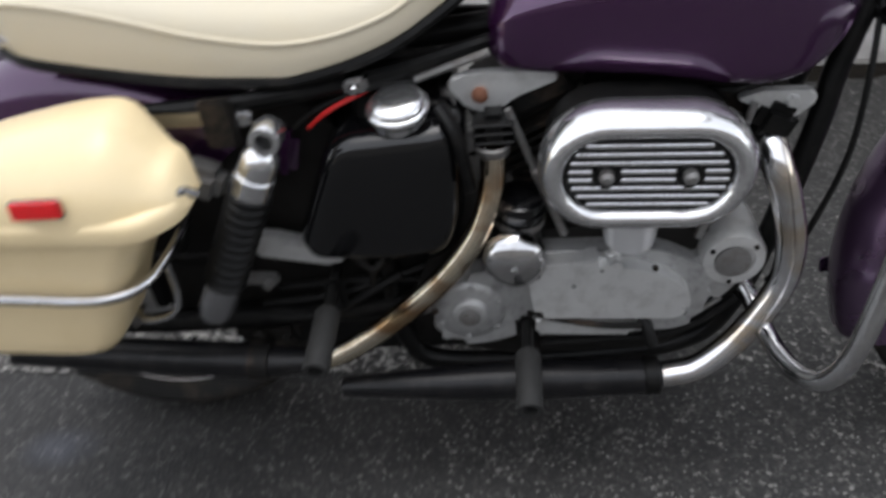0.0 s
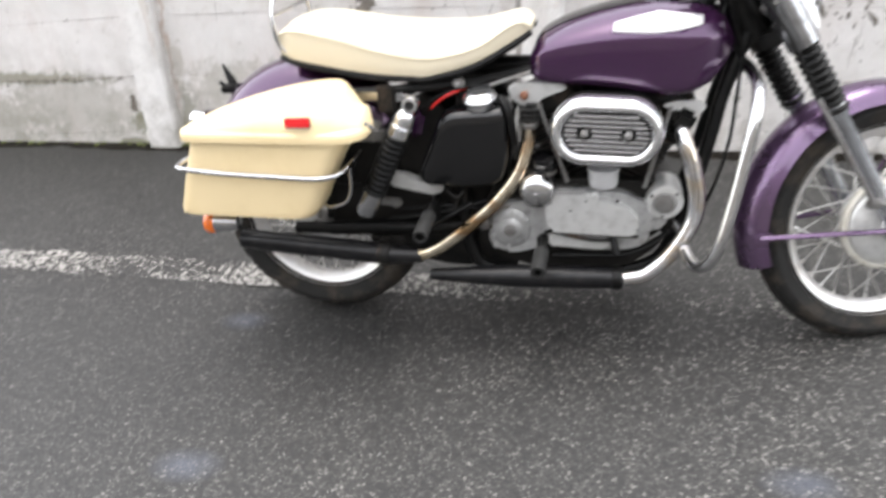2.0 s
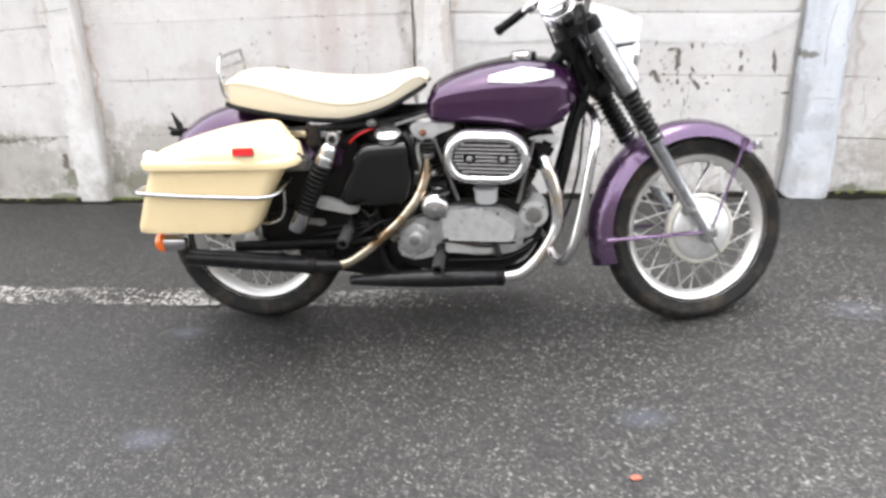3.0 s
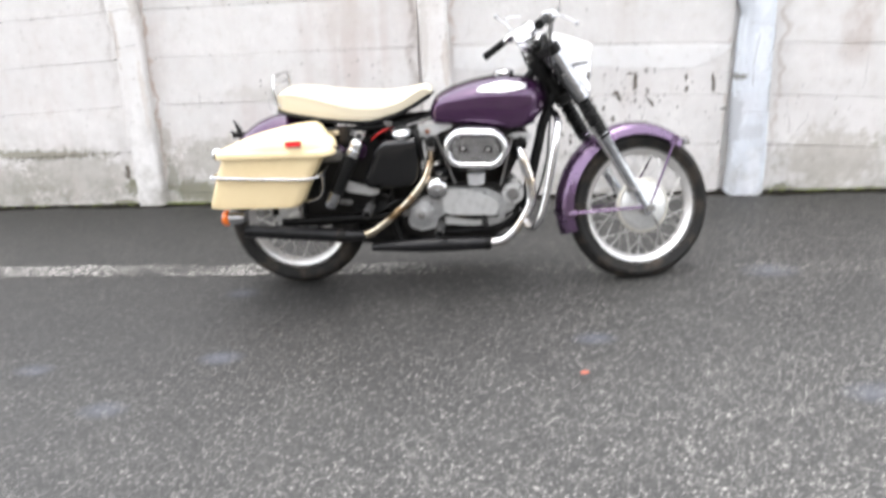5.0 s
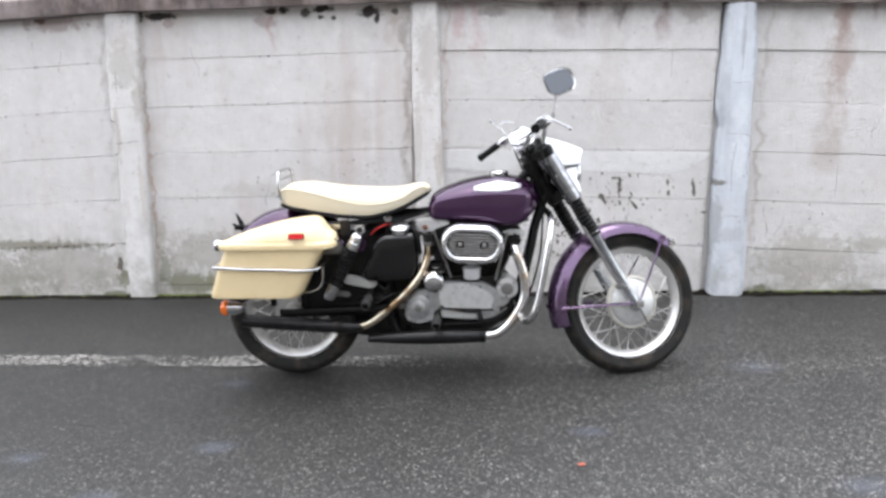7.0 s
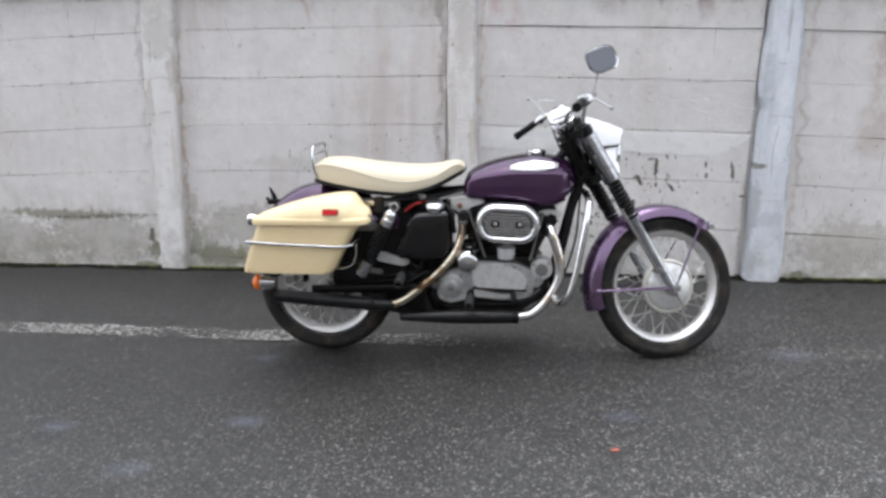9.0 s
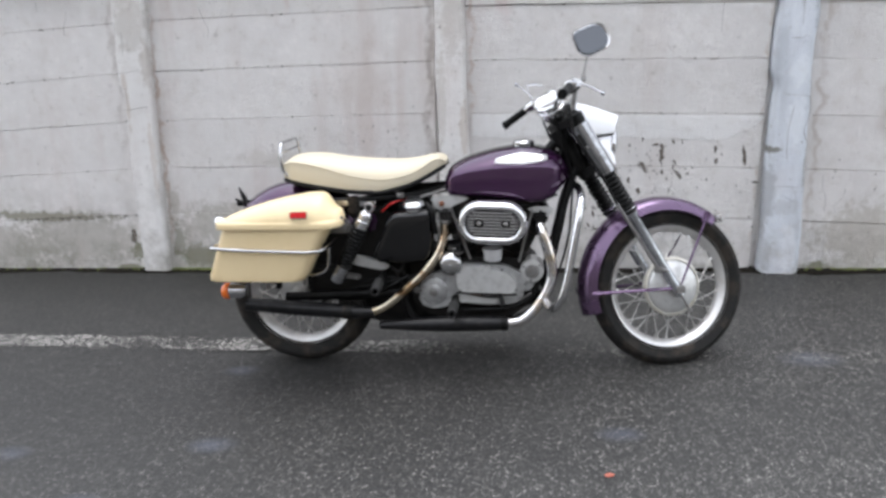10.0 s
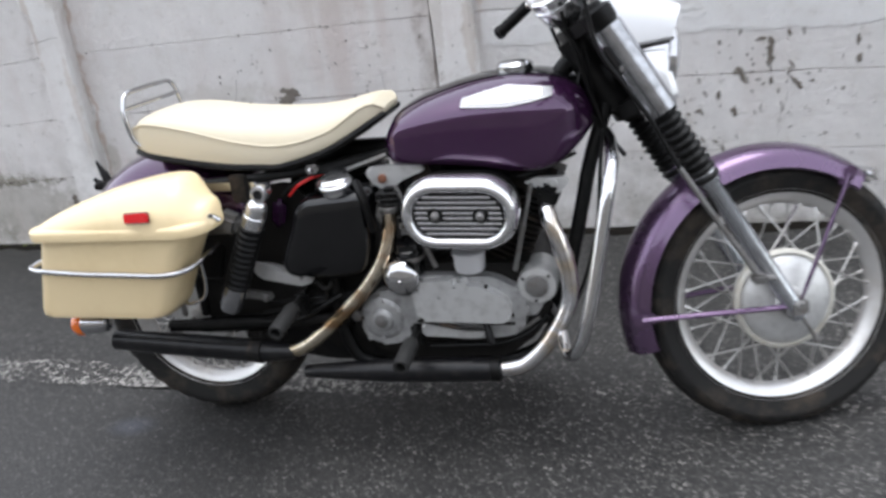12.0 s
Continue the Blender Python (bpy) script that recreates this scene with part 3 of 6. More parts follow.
def lathe(profile, at, axis, seg=32, bm=None, closed=False):
    """A turned body: profile of (radius, height along the axis)."""
    axis = Vector(axis).normalized()
    side = axis.orthogonal().normalized()
    up = axis.cross(side)
    at = Vector(at)
    rings = [[at + axis * h + (side * math.cos(2 * math.pi * k / seg) + up * math.sin(2 * math.pi * k / seg)) * max(r, 0.0004) for k in range(seg)] for r, h in profile]
    return loft(rings, bm, caps=not closed, closed=closed)


def block(centre, size, bevel=0.004, turn=None, bm=None, seg=2):
    """A box with rounded edges."""
    b2 = bmesh.new()
    bmesh.ops.create_cube(b2, size=1.0)
    bmesh.ops.scale(b2, vec=size, verts=b2.verts)
    if bevel:
        bmesh.ops.bevel(b2, geom=list(b2.edges), offset=bevel, segments=seg, affect="EDGES")
    m = Matrix.Translation(centre) @ (turn if turn else Matrix())
    b2.transform(m)
    return merge(bm, b2)


def merge(bm, other):
    if bm is None:
        return other
    me = bpy.data.meshes.new("tmp")
    other.to_mesh(me)
    other.free()
    bm.from_mesh(me)
    bpy.data.meshes.remove(me)
    return bm


def slab(outline, y0, y1, bevel=0.005, seg=2, bm=None):
    """A plate: an outline in x and z, given thickness in y, with rounded edges."""
    b2 = bmesh.new()
    a = [b2.verts.new((x, y0, z)) for x, z in outline]
    c = [b2.verts.new((x, y1, z)) for x, z in outline]
    n = len(a)
    b2.faces.new(a[::-1])
    b2.faces.new(c)
    for k in range(n):
        b2.faces.new((a[k], a[(k + 1) % n], c[(k + 1) % n], c[k]))
    if bevel:
        rim = [e for e in b2.edges if abs(e.verts[0].co.y - e.verts[1].co.y) < 1e-6]
        bmesh.ops.bevel(b2, geom=rim, offset=bevel, segments=seg, affect="EDGES")
    return merge(bm, b2)


def rounded(pts, r=0.02, steps=4):
    """An outline with its corners rounded."""
    out, n = [], len(pts)
    for i in range(n):
        p, a, c = Vector(pts[i]), Vector(pts[i - 1]), Vector(pts[(i + 1) % n])
        d1, d2 = (a - p), (c - p)
        q = min(r, d1.length * 0.45, d2.length * 0.45)
        s, e = p + d1.normalized() * q, p + d2.normalized() * q
        for k in range(steps + 1):
            t = k / steps
            v = s * (1 - t) ** 2 + p * 2 * t * (1 - t) + e * t * t
            out.append((v.x, v.y))
    return out


def stadium(cx, cz, hw, hh, n=10, tilt=0.0):
    """A round-ended oblong in x and z."""
    out = []
    for k in range(2 * (n + 1)):
        i = k % (n + 1)
        a = -math.pi / 2 + math.pi * i / n + (math.pi if k > n else 0)
        sx = (hw - hh) * (1 if k <= n else -1)
        x, z = sx + hh * math.cos(a), hh * math.sin(a)
        c, s = math.cos(tilt), math.sin(tilt)
        out.append((cx + x * c - z * s, cz + x * s + z * c))
    return out


def bolt(at, axis, r=0.006, h=0.005, bm=None):
    return lathe([(r, 0), (r, h * 0.7), (r * 0.8, h)], at, axis, 6, bm)


# ---------------------------------------------------------------- ground
ROAD = Matrix.Rotation(radians(-SLOPE), 4, "Y")


def ground_sheet():
    bm = bmesh.new()
    xs = [-400, -120, -40, -15, -8] + [-6 + 0.3 * i for i in range(41)] + [8, 15, 40, 120, 400]
    ys = [-400, -120, -40, -15, -8, -6] + [-4 + 0.3 * i for i in range(14)] + [0.2 + 0.12 * i for i in range(13)] + [2.5, 6, 20, 120, 400]
    grid = []
    for x in xs:
        grid.append([bm.verts.new((x, y, noise.noise((x * 0.7, y * 0.7, 0)) * 0.004)) for y in ys])
    for i in range(len(xs) - 1):
        for k in range(len(ys) - 1):
            bm.faces.new((grid[i][k], grid[i + 1][k], grid[i + 1][k + 1], grid[i][k + 1]))
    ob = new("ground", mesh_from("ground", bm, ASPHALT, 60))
    ob.matrix_basis = ROAD
    return tagged(ob, "dark grey worn asphalt with pale aggregate specks", "ground", kind="structure")


ground_sheet()


def road_line():
    bm = bmesh.new()
    rows = []
    for i in range(160):
        x = -6 + 10.5 * i / 159
        y = 0.105 - 0.067 * x
        rows.append([bm.verts.new((x, y + d, 0.008)) for d in (-0.07 - 0.02 * noise.noise((x * 5, 0, 0)), 0.0, 0.065 + 0.02 * noise.noise((x * 5, 5, 0)))])
    for a, c in zip(rows, rows[1:]):
        for k in range(2):
            bm.faces.new((a[k], c[k], c[k + 1], a[k + 1]))
    ob = new("road_marking", mesh_from("road_marking", bm, LINE_PAINT, 60))
    ob.matrix_basis = ROAD
    return tagged(ob, "worn and patchy white painted line on the asphalt", "road marking", kind="structure")


road_line()


# ---------------------------------------------------------------- wall of concrete posts and panels
WALL_Y = 0.0  # the wall's own frame: x along it, y away from the road
WALL = Matrix.Translation((0, 1.219, 0)) @ Matrix.Rotation(radians(-3.86), 4, "Z")
POST_X = [-5.7, -3.86, -2.01, -0.207, 1.52, 3.3, 5.1]
ROW_Z = [(-5.7, 1.11), (-3.86, 1.25), (-2.01, 1.378), (-0.207, 1.433), (1.52, 1.433), (3.3, 1.4), (5.1, 1.36)]
ROW = 0.276


def joint(x):
    return float(np.interp(x, [a for a, c in ROW_Z], [c for a, c in ROW_Z]))


wall = new("wall_north")
wall.matrix_basis = WALL
tagged(wall, "stained whitewashed wall of concrete posts and stacked panels", "wall", kind="structure")


def panel(x0, x1, zo0, zo1, y, gap):
    """A long concrete board with slightly rounded, uneven edges."""
    bm = bmesh.new()
    n = 14
    sec = [(0.0, 0.0045), (0.0, 0.03), (1.0, 0.03), (1.0, 0.0045), (0.992, 0.0), (0.008, 0.0)]
    rings = []
    for i in range(n + 1):
        x = x0 + (x1 - x0) * i / n
        z0, z1 = joint(x) + zo0 + gap * (0.4 + 1.6 * max(0.0, noise.noise((x * 2.3, zo0 * 7, 30)))) + 0.003 * noise.noise((x * 4, zo0 * 9, 3)), joint(x) + zo1 - gap * (0.4 + 1.6 * max(0.0, noise.noise((x * 2.3, zo1 * 7, 30)))) + 0.003 * noise.noise((x * 4, zo1 * 9, 7))
        w = 0.002 * noise.noise((x * 1.3, zo0 * 3, 11))
        rings.append([(x, y + w + d, z0 + (z1 - z0) * f) for f, d in sec])
    return loft(rings, bm)


def concrete_post(x, top, left, right):
    """A square post; its two edges wander as given by (height, offset from x) pairs."""
    bm = bmesh.new()
    rings = []
    for i in range(91):
        z = -0.4 + (top + 0.4) * i / 90
        rough = 0.0035 * noise.noise((x, z * 14, 6)) + 0.003 * noise.noise((x, z * 31, 8))
        a = x + float(np.interp(z, *zip(*left))) + rough
        c = x + float(np.interp(z, *zip(*right))) + 0.0035 * noise.noise((x + 3, z * 12, 2))
        f = WALL_Y - 0.052 + 0.004 * noise.noise((x, z * 4, 21))
        rings.append([(a, f + 0.012, z), (a + 0.012, f, z), (c - 0.012, f, z), (c, f + 0.012, z), (c, WALL_Y + 0.075, z), (a, WALL_Y + 0.075, z)])
    return loft(rings, bm)


def limewashed_post(x, top):
    """A post swollen by old repairs, lumpy and cracked, leaning a little."""
    left = [(-0.4, -0.088), (0.05, -0.088), (0.35, -0.089), (0.6, -0.1), (0.82, -0.098), (0.96, -0.101), (1.03, -0.093), (1.1, -0.115), (1.21, -0.121), (1.32, -0.115), (1.42, -0.104), (1.5, -0.11), (1.72, -0.108)]
    right = [(-0.4, 0.121), (0.05, 0.119), (0.35, 0.105), (0.62, 0.093), (0.82, 0.083), (1.03, 0.077), (1.22, 0.07), (1.36, 0.078), (1.5, 0.066), (1.72, 0.047)]
    bm = bmesh.new()
    rings = []
    for i in range(81):
        z = -0.4 + (top + 0.4) * i / 80
        a, c = curve(z, left) + 0.004 * noise.noise((3.3, z * 11, 2)), curve(z, right) + 0.004 * noise.noise((7.3, z * 12, 2))
        cx, r = x + (a + c) / 2, (c - a) / 2
        ring = []
        for k in range(24):
            t = 2 * math.pi * k / 24
            q = (abs(math.cos(t)) ** 4 + abs(math.sin(t)) ** 4) ** -0.25
            lump = 1 + 0.05 * noise.noise((math.cos(t) * 1.5, math.sin(t) * 1.5, z * 5))
            ring.append((cx + r * q * lump * math.cos(t), WALL_Y + 0.015 + 0.09 * q * lump * math.sin(t), z))
        rings.append(ring)
    return loft(rings, bm)


PLAIN_EDGES = ([(0.0, -0.085), (1.7, -0.085)], [(0.0, 0.085), (1.7, 0.085)])
POST_EDGES = {-2.01: ([(-0.1, -0.087), (0.55, -0.086), (1.02, -0.068), (1.03, -0.1), (1.7, -0.078)], [(-0.1, 0.08), (0.55, 0.083), (1.1, 0.096), (1.7, 0.12)]),
              -0.207: ([(0.0, -0.06), (0.78, -0.066), (1.1, -0.082), (1.7, -0.082)], [(0.0, 0.098), (0.67, 0.096), (0.89, 0.082), (1.7, 0.069)])}


for i, (x0, x1) in enumerate(zip(POST_X, POST_X[1:])):
    for r in range(-6, 2):
        lo, hi = (r - 0) * ROW, (r + 1) * ROW
        if r == 1:
            continue
        part("panel", panel(x0 + 0.03, x1 - {1.52: 0.128, -0.207: 0.092}.get(x1, 0.03), lo, hi, WALL_Y + random.uniform(-0.0015, 0.0015) - (0.009 if r == 0 and x0 > -0.5 else 0.0), 0.0012 if -0.5 < x0 else 0.0004), PANEL, wall, smooth=30)
# unseen backing slab, added to stop light coming through the joints
part("wall_core", loft([[(x, WALL_Y + 0.034, -0.3), (x, WALL_Y + 0.068, -0.3), (x, WALL_Y + 0.068, joint(x) + 0.255), (x, WALL_Y + 0.034, joint(x) + 0.255)] for x in POST_X]), POST, wall, smooth=0)
for x in POST_X:
    if abs(x - 1.52) < 0.1:
        part("post", limewashed_post(x, joint(x) + 0.255), BLUE_POST, wall, "lumpy post limewashed blue-grey", 50)
    else:
        part("post", concrete_post(x, joint(x) + 0.27, *POST_EDGES.get(x, PLAIN_EDGES)), POST, wall, smooth=40)


def coping_piece(x0, x1):
    rings = []
    for i in range(13):
        x = x0 + (x1 - x0) * i / 12
        z = joint(x) + float(np.interp(x, [-2.7, -1.5, -0.3, 1.3], [0.286, 0.268, 0.266, 0.246])) + 0.004 * noise.noise((x * 5, 2, 2))
        rings.append([(x, WALL_Y - 0.08, z), (x, WALL_Y - 0.085, z + 0.012), (x, WALL_Y - 0.085, z + 0.095), (x, WALL_Y - 0.07, z + 0.107), (x, WALL_Y + 0.02, z + 0.125), (x, WALL_Y + 0.11, z + 0.107), (x, WALL_Y + 0.125, z + 0.095), (x, WALL_Y + 0.125, z)])
    return loft(rings)


for x0, x1 in zip(POST_X, POST_X[1:]):
    part("coping", coping_piece(x0 + 0.003, x1 - 0.003), COPING, wall, smooth=30)


def smoothed_patch():
    """A strip smoothed over with whitewash, ragged along its lower edge."""
    rings = []
    for i in range(61):
        x = -0.1 + 1.5 * i / 60
        top = joint(x) - 2 * ROW - 0.004
        low = 0.75 + 0.02 * noise.noise((x * 5, 1, 1)) + 0.012 * noise.noise((x * 19, 3, 1)) + 0.11 * max(0.0, (x - 1.22) / 0.18) ** 1.5
        y = WALL_Y - 0.0034 + 0.0006 * noise.noise((x * 3, 8, 1))
        rings.append([(x, y + 0.012, low), (x, y + 0.002, low + 0.002), (x, y, low + 0.02), (x, y, top - 0.004), (x, y + 0.012, top)])
    return loft(rings)


part("smoothed_patch", smoothed_patch(), SMOOTH, wall, "smooth whitewash patch with a ragged lower edge", 40)


def pocks():
    """Flaked spots where the whitewash has come off: ragged, mostly upright, in clusters."""
    rng = random.Random(5)
    bm = bmesh.new()
    spots = [(rng.gauss(0.88, 0.12), rng.gauss(0.6, 0.06), rng.uniform(0.003, 0.009), rng.uniform(0.004, 0.02)) for _ in range(30)]
    spots += [(rng.gauss(0.615, 0.06), rng.gauss(0.36, 0.07), rng.uniform(0.004, 0.012), rng.uniform(0.005, 0.018)) for _ in range(30)]
    spots += [(rng.uniform(0.35, 1.4), rng.uniform(0.11, 0.72), rng.uniform(0.0015, 0.005), rng.uniform(0.002, 0.009)) for _ in range(110)]
    spots += [(rng.uniform(-1.3, -0.3), rng.uniform(0.5, 0.84), rng.uniform(0.002, 0.006), rng.uniform(0.003, 0.009)) for _ in range(26)]
    spots += [(rng.uniform(1.7, 2.4), rng.uniform(0.36, 0.85), rng.uniform(0.002, 0.006), rng.uniform(0.003, 0.008)) for _ in range(16)]
    spots += [(1.318, 0.67, 0.011, 0.05), (1.175, 0.702, 0.009, 0.02), (1.185, 0.636, 0.01, 0.016), (0.989, 0.566, 0.012, 0.025), (0.903, 0.68, 0.012, 0.045), (0.87, 0.72, 0.026, 0.008), (0.814, 0.6, 0.012, 0.03), (0.798, 0.472, 0.012, 0.02), (-0.945, 0.601, 0.042, 0.034), (-2.163, 0.13, 0.022, 0.045), (1.389, 0.528, 0.02, 0.008)]
    # crumbled edges along the joints
    for _ in range(110):
        x, r = rng.uniform(-3.0, 1.4), rng.choice((-4, -3, -2, -1, 0))
        spots.append((x, joint(x) + r * ROW + rng.gauss(0, 0.003), rng.uniform(0.004, 0.016), rng.uniform(0.0015, 0.004)))
    for _ in range(45):
        x = rng.uniform(-2.95, -2.13)
        spots.append((x, joint(x) - 4 * ROW + rng.gauss(-0.004, 0.006), rng.uniform(0.006, 0.022), rng.uniform(0.002, 0.006)))
    for x, z, w, h in spots:
        y = WALL_Y - 0.004
        tilt = rng.uniform(-0.5, 0.12)
        for lump in range(3 if h > 0.02 else 1):
            ox, oz = rng.uniform(-0.5, 0.5) * w, (lump - 1) * h * 0.55 if h > 0.02 else 0.0
            hh = h * (0.55 if h > 0.02 else 1.0)
            cx, cz = x + ox + oz * tilt, z + oz
            c, ring = bm.verts.new((cx, y - 0.0015, cz)), []
            for k in range(11):
                a = 2 * math.pi * k / 11
                rr = rng.uniform(0.45, 1.2)
                px, pz = w * rr * math.cos(a), hh * rr * math.sin(a)
                ring.append(bm.verts.new((cx + px + pz * tilt, y + 0.0032, cz + pz)))
            for k in range(11):
                bm.faces.new((c, ring[k], ring[(k + 1) % 11]))
    return bm


tagged(part("flaked_spot", pocks(), CHIP, wall, "dark spots where the whitewash has flaked off"), kind="stuff")


def crack(pts, y, r=0.0016):
    """A thin dark crack wandering over a face."""
    line = [p + Vector((0.004 * noise.noise(p * 31), 0, 0.004 * noise.noise(p * 37 + Vector((5, 0, 0))))) for p in spline([(x, y, z) for x, z in pts], 7)]
    return tube(line, [r * (0.5 + 0.8 * abs(noise.noise(p * 23))) for p in line], 5)


for pts in (((-2.092, 1.1), (-2.054, 1.104), (-2.005, 1.111), (-1.967, 1.114)), ((-2.092, 0.893), (-2.034, 0.898), (-1.986, 0.908), (-1.947, 0.909)), ((-2.092, 0.641), (-2.025, 0.638), (-1.947, 0.646)), ((-2.054, 1.391), (-2.049, 1.294), (-2.054, 1.197))):
    part("crack", crack(pts, WALL_Y - 0.0525), CHIP, wall)
for pts in (((1.466, 0.987), (1.514, 0.983), (1.563, 0.983), (1.587, 0.964), (1.587, 0.877), (1.573, 0.819), (1.587, 0.761)), ((1.466, 1.262), (1.505, 1.258), (1.544, 1.268)), ((1.514, 1.533), (1.51, 1.437), (1.514, 1.321)), ((1.476, 0.519), (1.514, 0.529), (1.573, 0.52)), ((1.514, 0.934), (1.5, 0.809), (1.505, 0.664))):
    part("crack", crack(pts, WALL_Y - 0.082, 0.0013), CHIP, wall)


# hairline cracks and flaking edges in the whitewash
rng = random.Random(21)
for _ in range(16):
    x, z = rng.choice((rng.uniform(-2.0, -0.4), rng.uniform(-3.2, -2.3), rng.uniform(0.0, 1.3), rng.uniform(1.7, 2.5))), rng.uniform(0.5, 1.5)
    dx, dz = rng.uniform(-0.05, 0.05), rng.uniform(-0.22, -0.06)
    part("crack", crack(((x, z), (x + dx * 0.2, z + dz * 0.35), (x + dx, z + dz * 0.7), (x + dx * 0.8, z + dz)), WALL_Y - 0.0022, 0.001), CHIP, wall)


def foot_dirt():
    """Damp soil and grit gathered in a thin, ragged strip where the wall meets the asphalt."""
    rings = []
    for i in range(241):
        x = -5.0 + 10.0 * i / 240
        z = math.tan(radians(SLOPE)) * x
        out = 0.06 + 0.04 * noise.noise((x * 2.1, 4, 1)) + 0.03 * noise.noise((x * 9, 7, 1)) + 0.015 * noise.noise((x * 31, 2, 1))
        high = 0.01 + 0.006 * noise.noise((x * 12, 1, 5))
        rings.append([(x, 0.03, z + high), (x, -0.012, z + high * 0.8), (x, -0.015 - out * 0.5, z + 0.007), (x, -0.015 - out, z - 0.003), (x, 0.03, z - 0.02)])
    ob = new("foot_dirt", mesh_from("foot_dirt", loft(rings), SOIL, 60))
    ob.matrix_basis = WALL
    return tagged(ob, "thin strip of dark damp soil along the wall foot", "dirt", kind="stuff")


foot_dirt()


# an unseen wall added behind the camera to darken reflections and low sky
def unseen_front():
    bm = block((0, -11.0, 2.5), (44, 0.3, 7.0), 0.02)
    ob = new("unseen_south_wall", mesh_from("unseen_south_wall", bm, PLASTER, 0))
    return tagged(ob, "unseen dark grey wall added to block the low sky", "wall", kind="structure")


unseen_front()


def moss_tufts():
    rng = random.Random(8)
    bm = bmesh.new()
    for _ in range(420):
        x = rng.choice((rng.gauss(-1.85, 0.12), rng.gauss(1.95, 0.2), rng.uniform(-3.2, -0.4), rng.gauss(-1.45, 0.25)))
        y = WALL_Y - rng.uniform(0.005, 0.03)
        gx, gz = x, x * math.tan(radians(SLOPE))
        s = rng.uniform(0.005, 0.016)
        lathe([(s, -0.006), (s * 0.9, s * 0.5), (s * 0.4, s * 0.9)], (gx, y, gz), (rng.uniform(-0.3, 0.3), rng.uniform(-0.3, 0.1), 1), 5, bm)
    return bm


moss = new("moss", mesh_from("moss", moss_tufts(), MOSS))
moss.matrix_basis = WALL
tagged(moss, "low green moss along the foot of the wall", "moss", kind="stuff")


def fragment():
    bm = bmesh.new()
    bmesh.ops.create_icosphere(bm, subdivisions=1, radius=0.015)
    for v in bm.verts:
        v.co.x *= 1.2 + 0.5 * noise.noise(v.co * 60)
        v.co.y *= 0.7
        v.co.z = v.co.z * 0.3 + 0.004
    ob = new("red_fragment", mesh_from("red_fragment", bm, BRICK, 20))
    ob.matrix_basis = ROAD @ pose(0.447, -0.87, 0.001, 0, 0, 12)
    return tagged(ob, "small red fragment lying on the asphalt", "debris")


fragment()


# ---------------------------------------------------------------- the motorcycle
# Its own frame: x ahead, y to its left (towards the wall), z up; it leans a little to its left.
BIKE = ROAD @ Matrix.Translation((0, 0.01, 0)) @ Matrix.Rotation(radians(-1.0), 4, "Z") @ Matrix.Rotation(radians(-LEAN), 4, "X")
bike = new("motorcycle")
bike.matrix_basis = BIKE
tagged(bike, "purple vintage motorcycle with cream seat and saddlebag, parked by the wall", "motorcycle")
R, F_, L_ = Vector((0, -1, 0)), Vector((1, 0, 0)), Vector((0, 1, 0))

# Steering: the fork is turned to the left about its raked axis.
RAKE = radians(30)
HEAD = Vector((0.699, 0, 0.312))
UP = Vector((-math.sin(RAKE), 0, math.cos(RAKE)))
FWD = Vector((math.cos(RAKE), 0, math.sin(RAKE)))
STEER = Matrix.Translation(HEAD) @ Matrix.Rotation(radians(20), 4, UP) @ Matrix.Translation(-HEAD)


def fk(s, n, y):
    """A place on the fork, before it is turned: s up along it, n ahead of the steering axis."""
    return HEAD + UP * s + FWD * n + Vector((0, y, 0))


def steered(name, bm, material, parent=bike, label="", smooth=35):
    bm.transform(STEER)
    return part(name, bm, material, parent, label, smooth)


# ---- wheels
def make_tyre(radius, rim, width, seg=144):
    """A treaded tyre: grooves round it and blocks at its shoulders."""
    bm = bmesh.new()
    hw = width / 2
    prof = [(rim - 0.008, 0.6), (rim + 0.006, 0.74), (rim + 0.03, 0.97), (radius - 0.032, 1.0), (radius - 0.017, 0.86), (radius - 0.0145, 0.8), (radius - 0.008, 0.62),
            (radius - 0.012, 0.56), (radius - 0.012, 0.5), (radius - 0.004, 0.44), (radius - 0.001, 0.2), (radius - 0.006, 0.16), (radius - 0.006, 0.06), (radius, 0.0)]
    full = [(r, -w * hw) for r, w in prof] + [(r, w * hw) for r, w in prof[-2::-1]]
    rings = []
    for k in range(seg):
        a = 2 * math.pi * k / seg
        cut = 0.005 if k % 4 == 0 else 0.0
        ring = []
        for j, (r, h) in enumerate(full):
            d = cut if 4 <= min(j, len(full) - 1 - j) <= 6 else 0.0
            ring.append(((r - d) * math.cos(a), h, (r - d) * math.sin(a)))
        rings.append(ring)
    loft(rings, bm, closed=True, caps=False)
    return bm


def make_rim(r, width):
    hw = width / 2
    prof = [(r, -hw), (r + 0.001, -hw * 0.9), (r - 0.006, -hw * 0.84), (r - 0.014, -hw * 0.75), (r - 0.026, -hw * 0.45), (r - 0.034, -hw * 0.2), (r - 0.036, 0),
            (r - 0.034, hw * 0.2), (r - 0.026, hw * 0.45), (r - 0.014, hw * 0.75), (r - 0.006, hw * 0.84), (r + 0.001, hw * 0.9), (r, hw), (r - 0.004, hw * 0.5), (r - 0.012, 0), (r - 0.004, -hw * 0.5)]
    return lathe(prof, (0, 0, 0), L_, 96, closed=True)


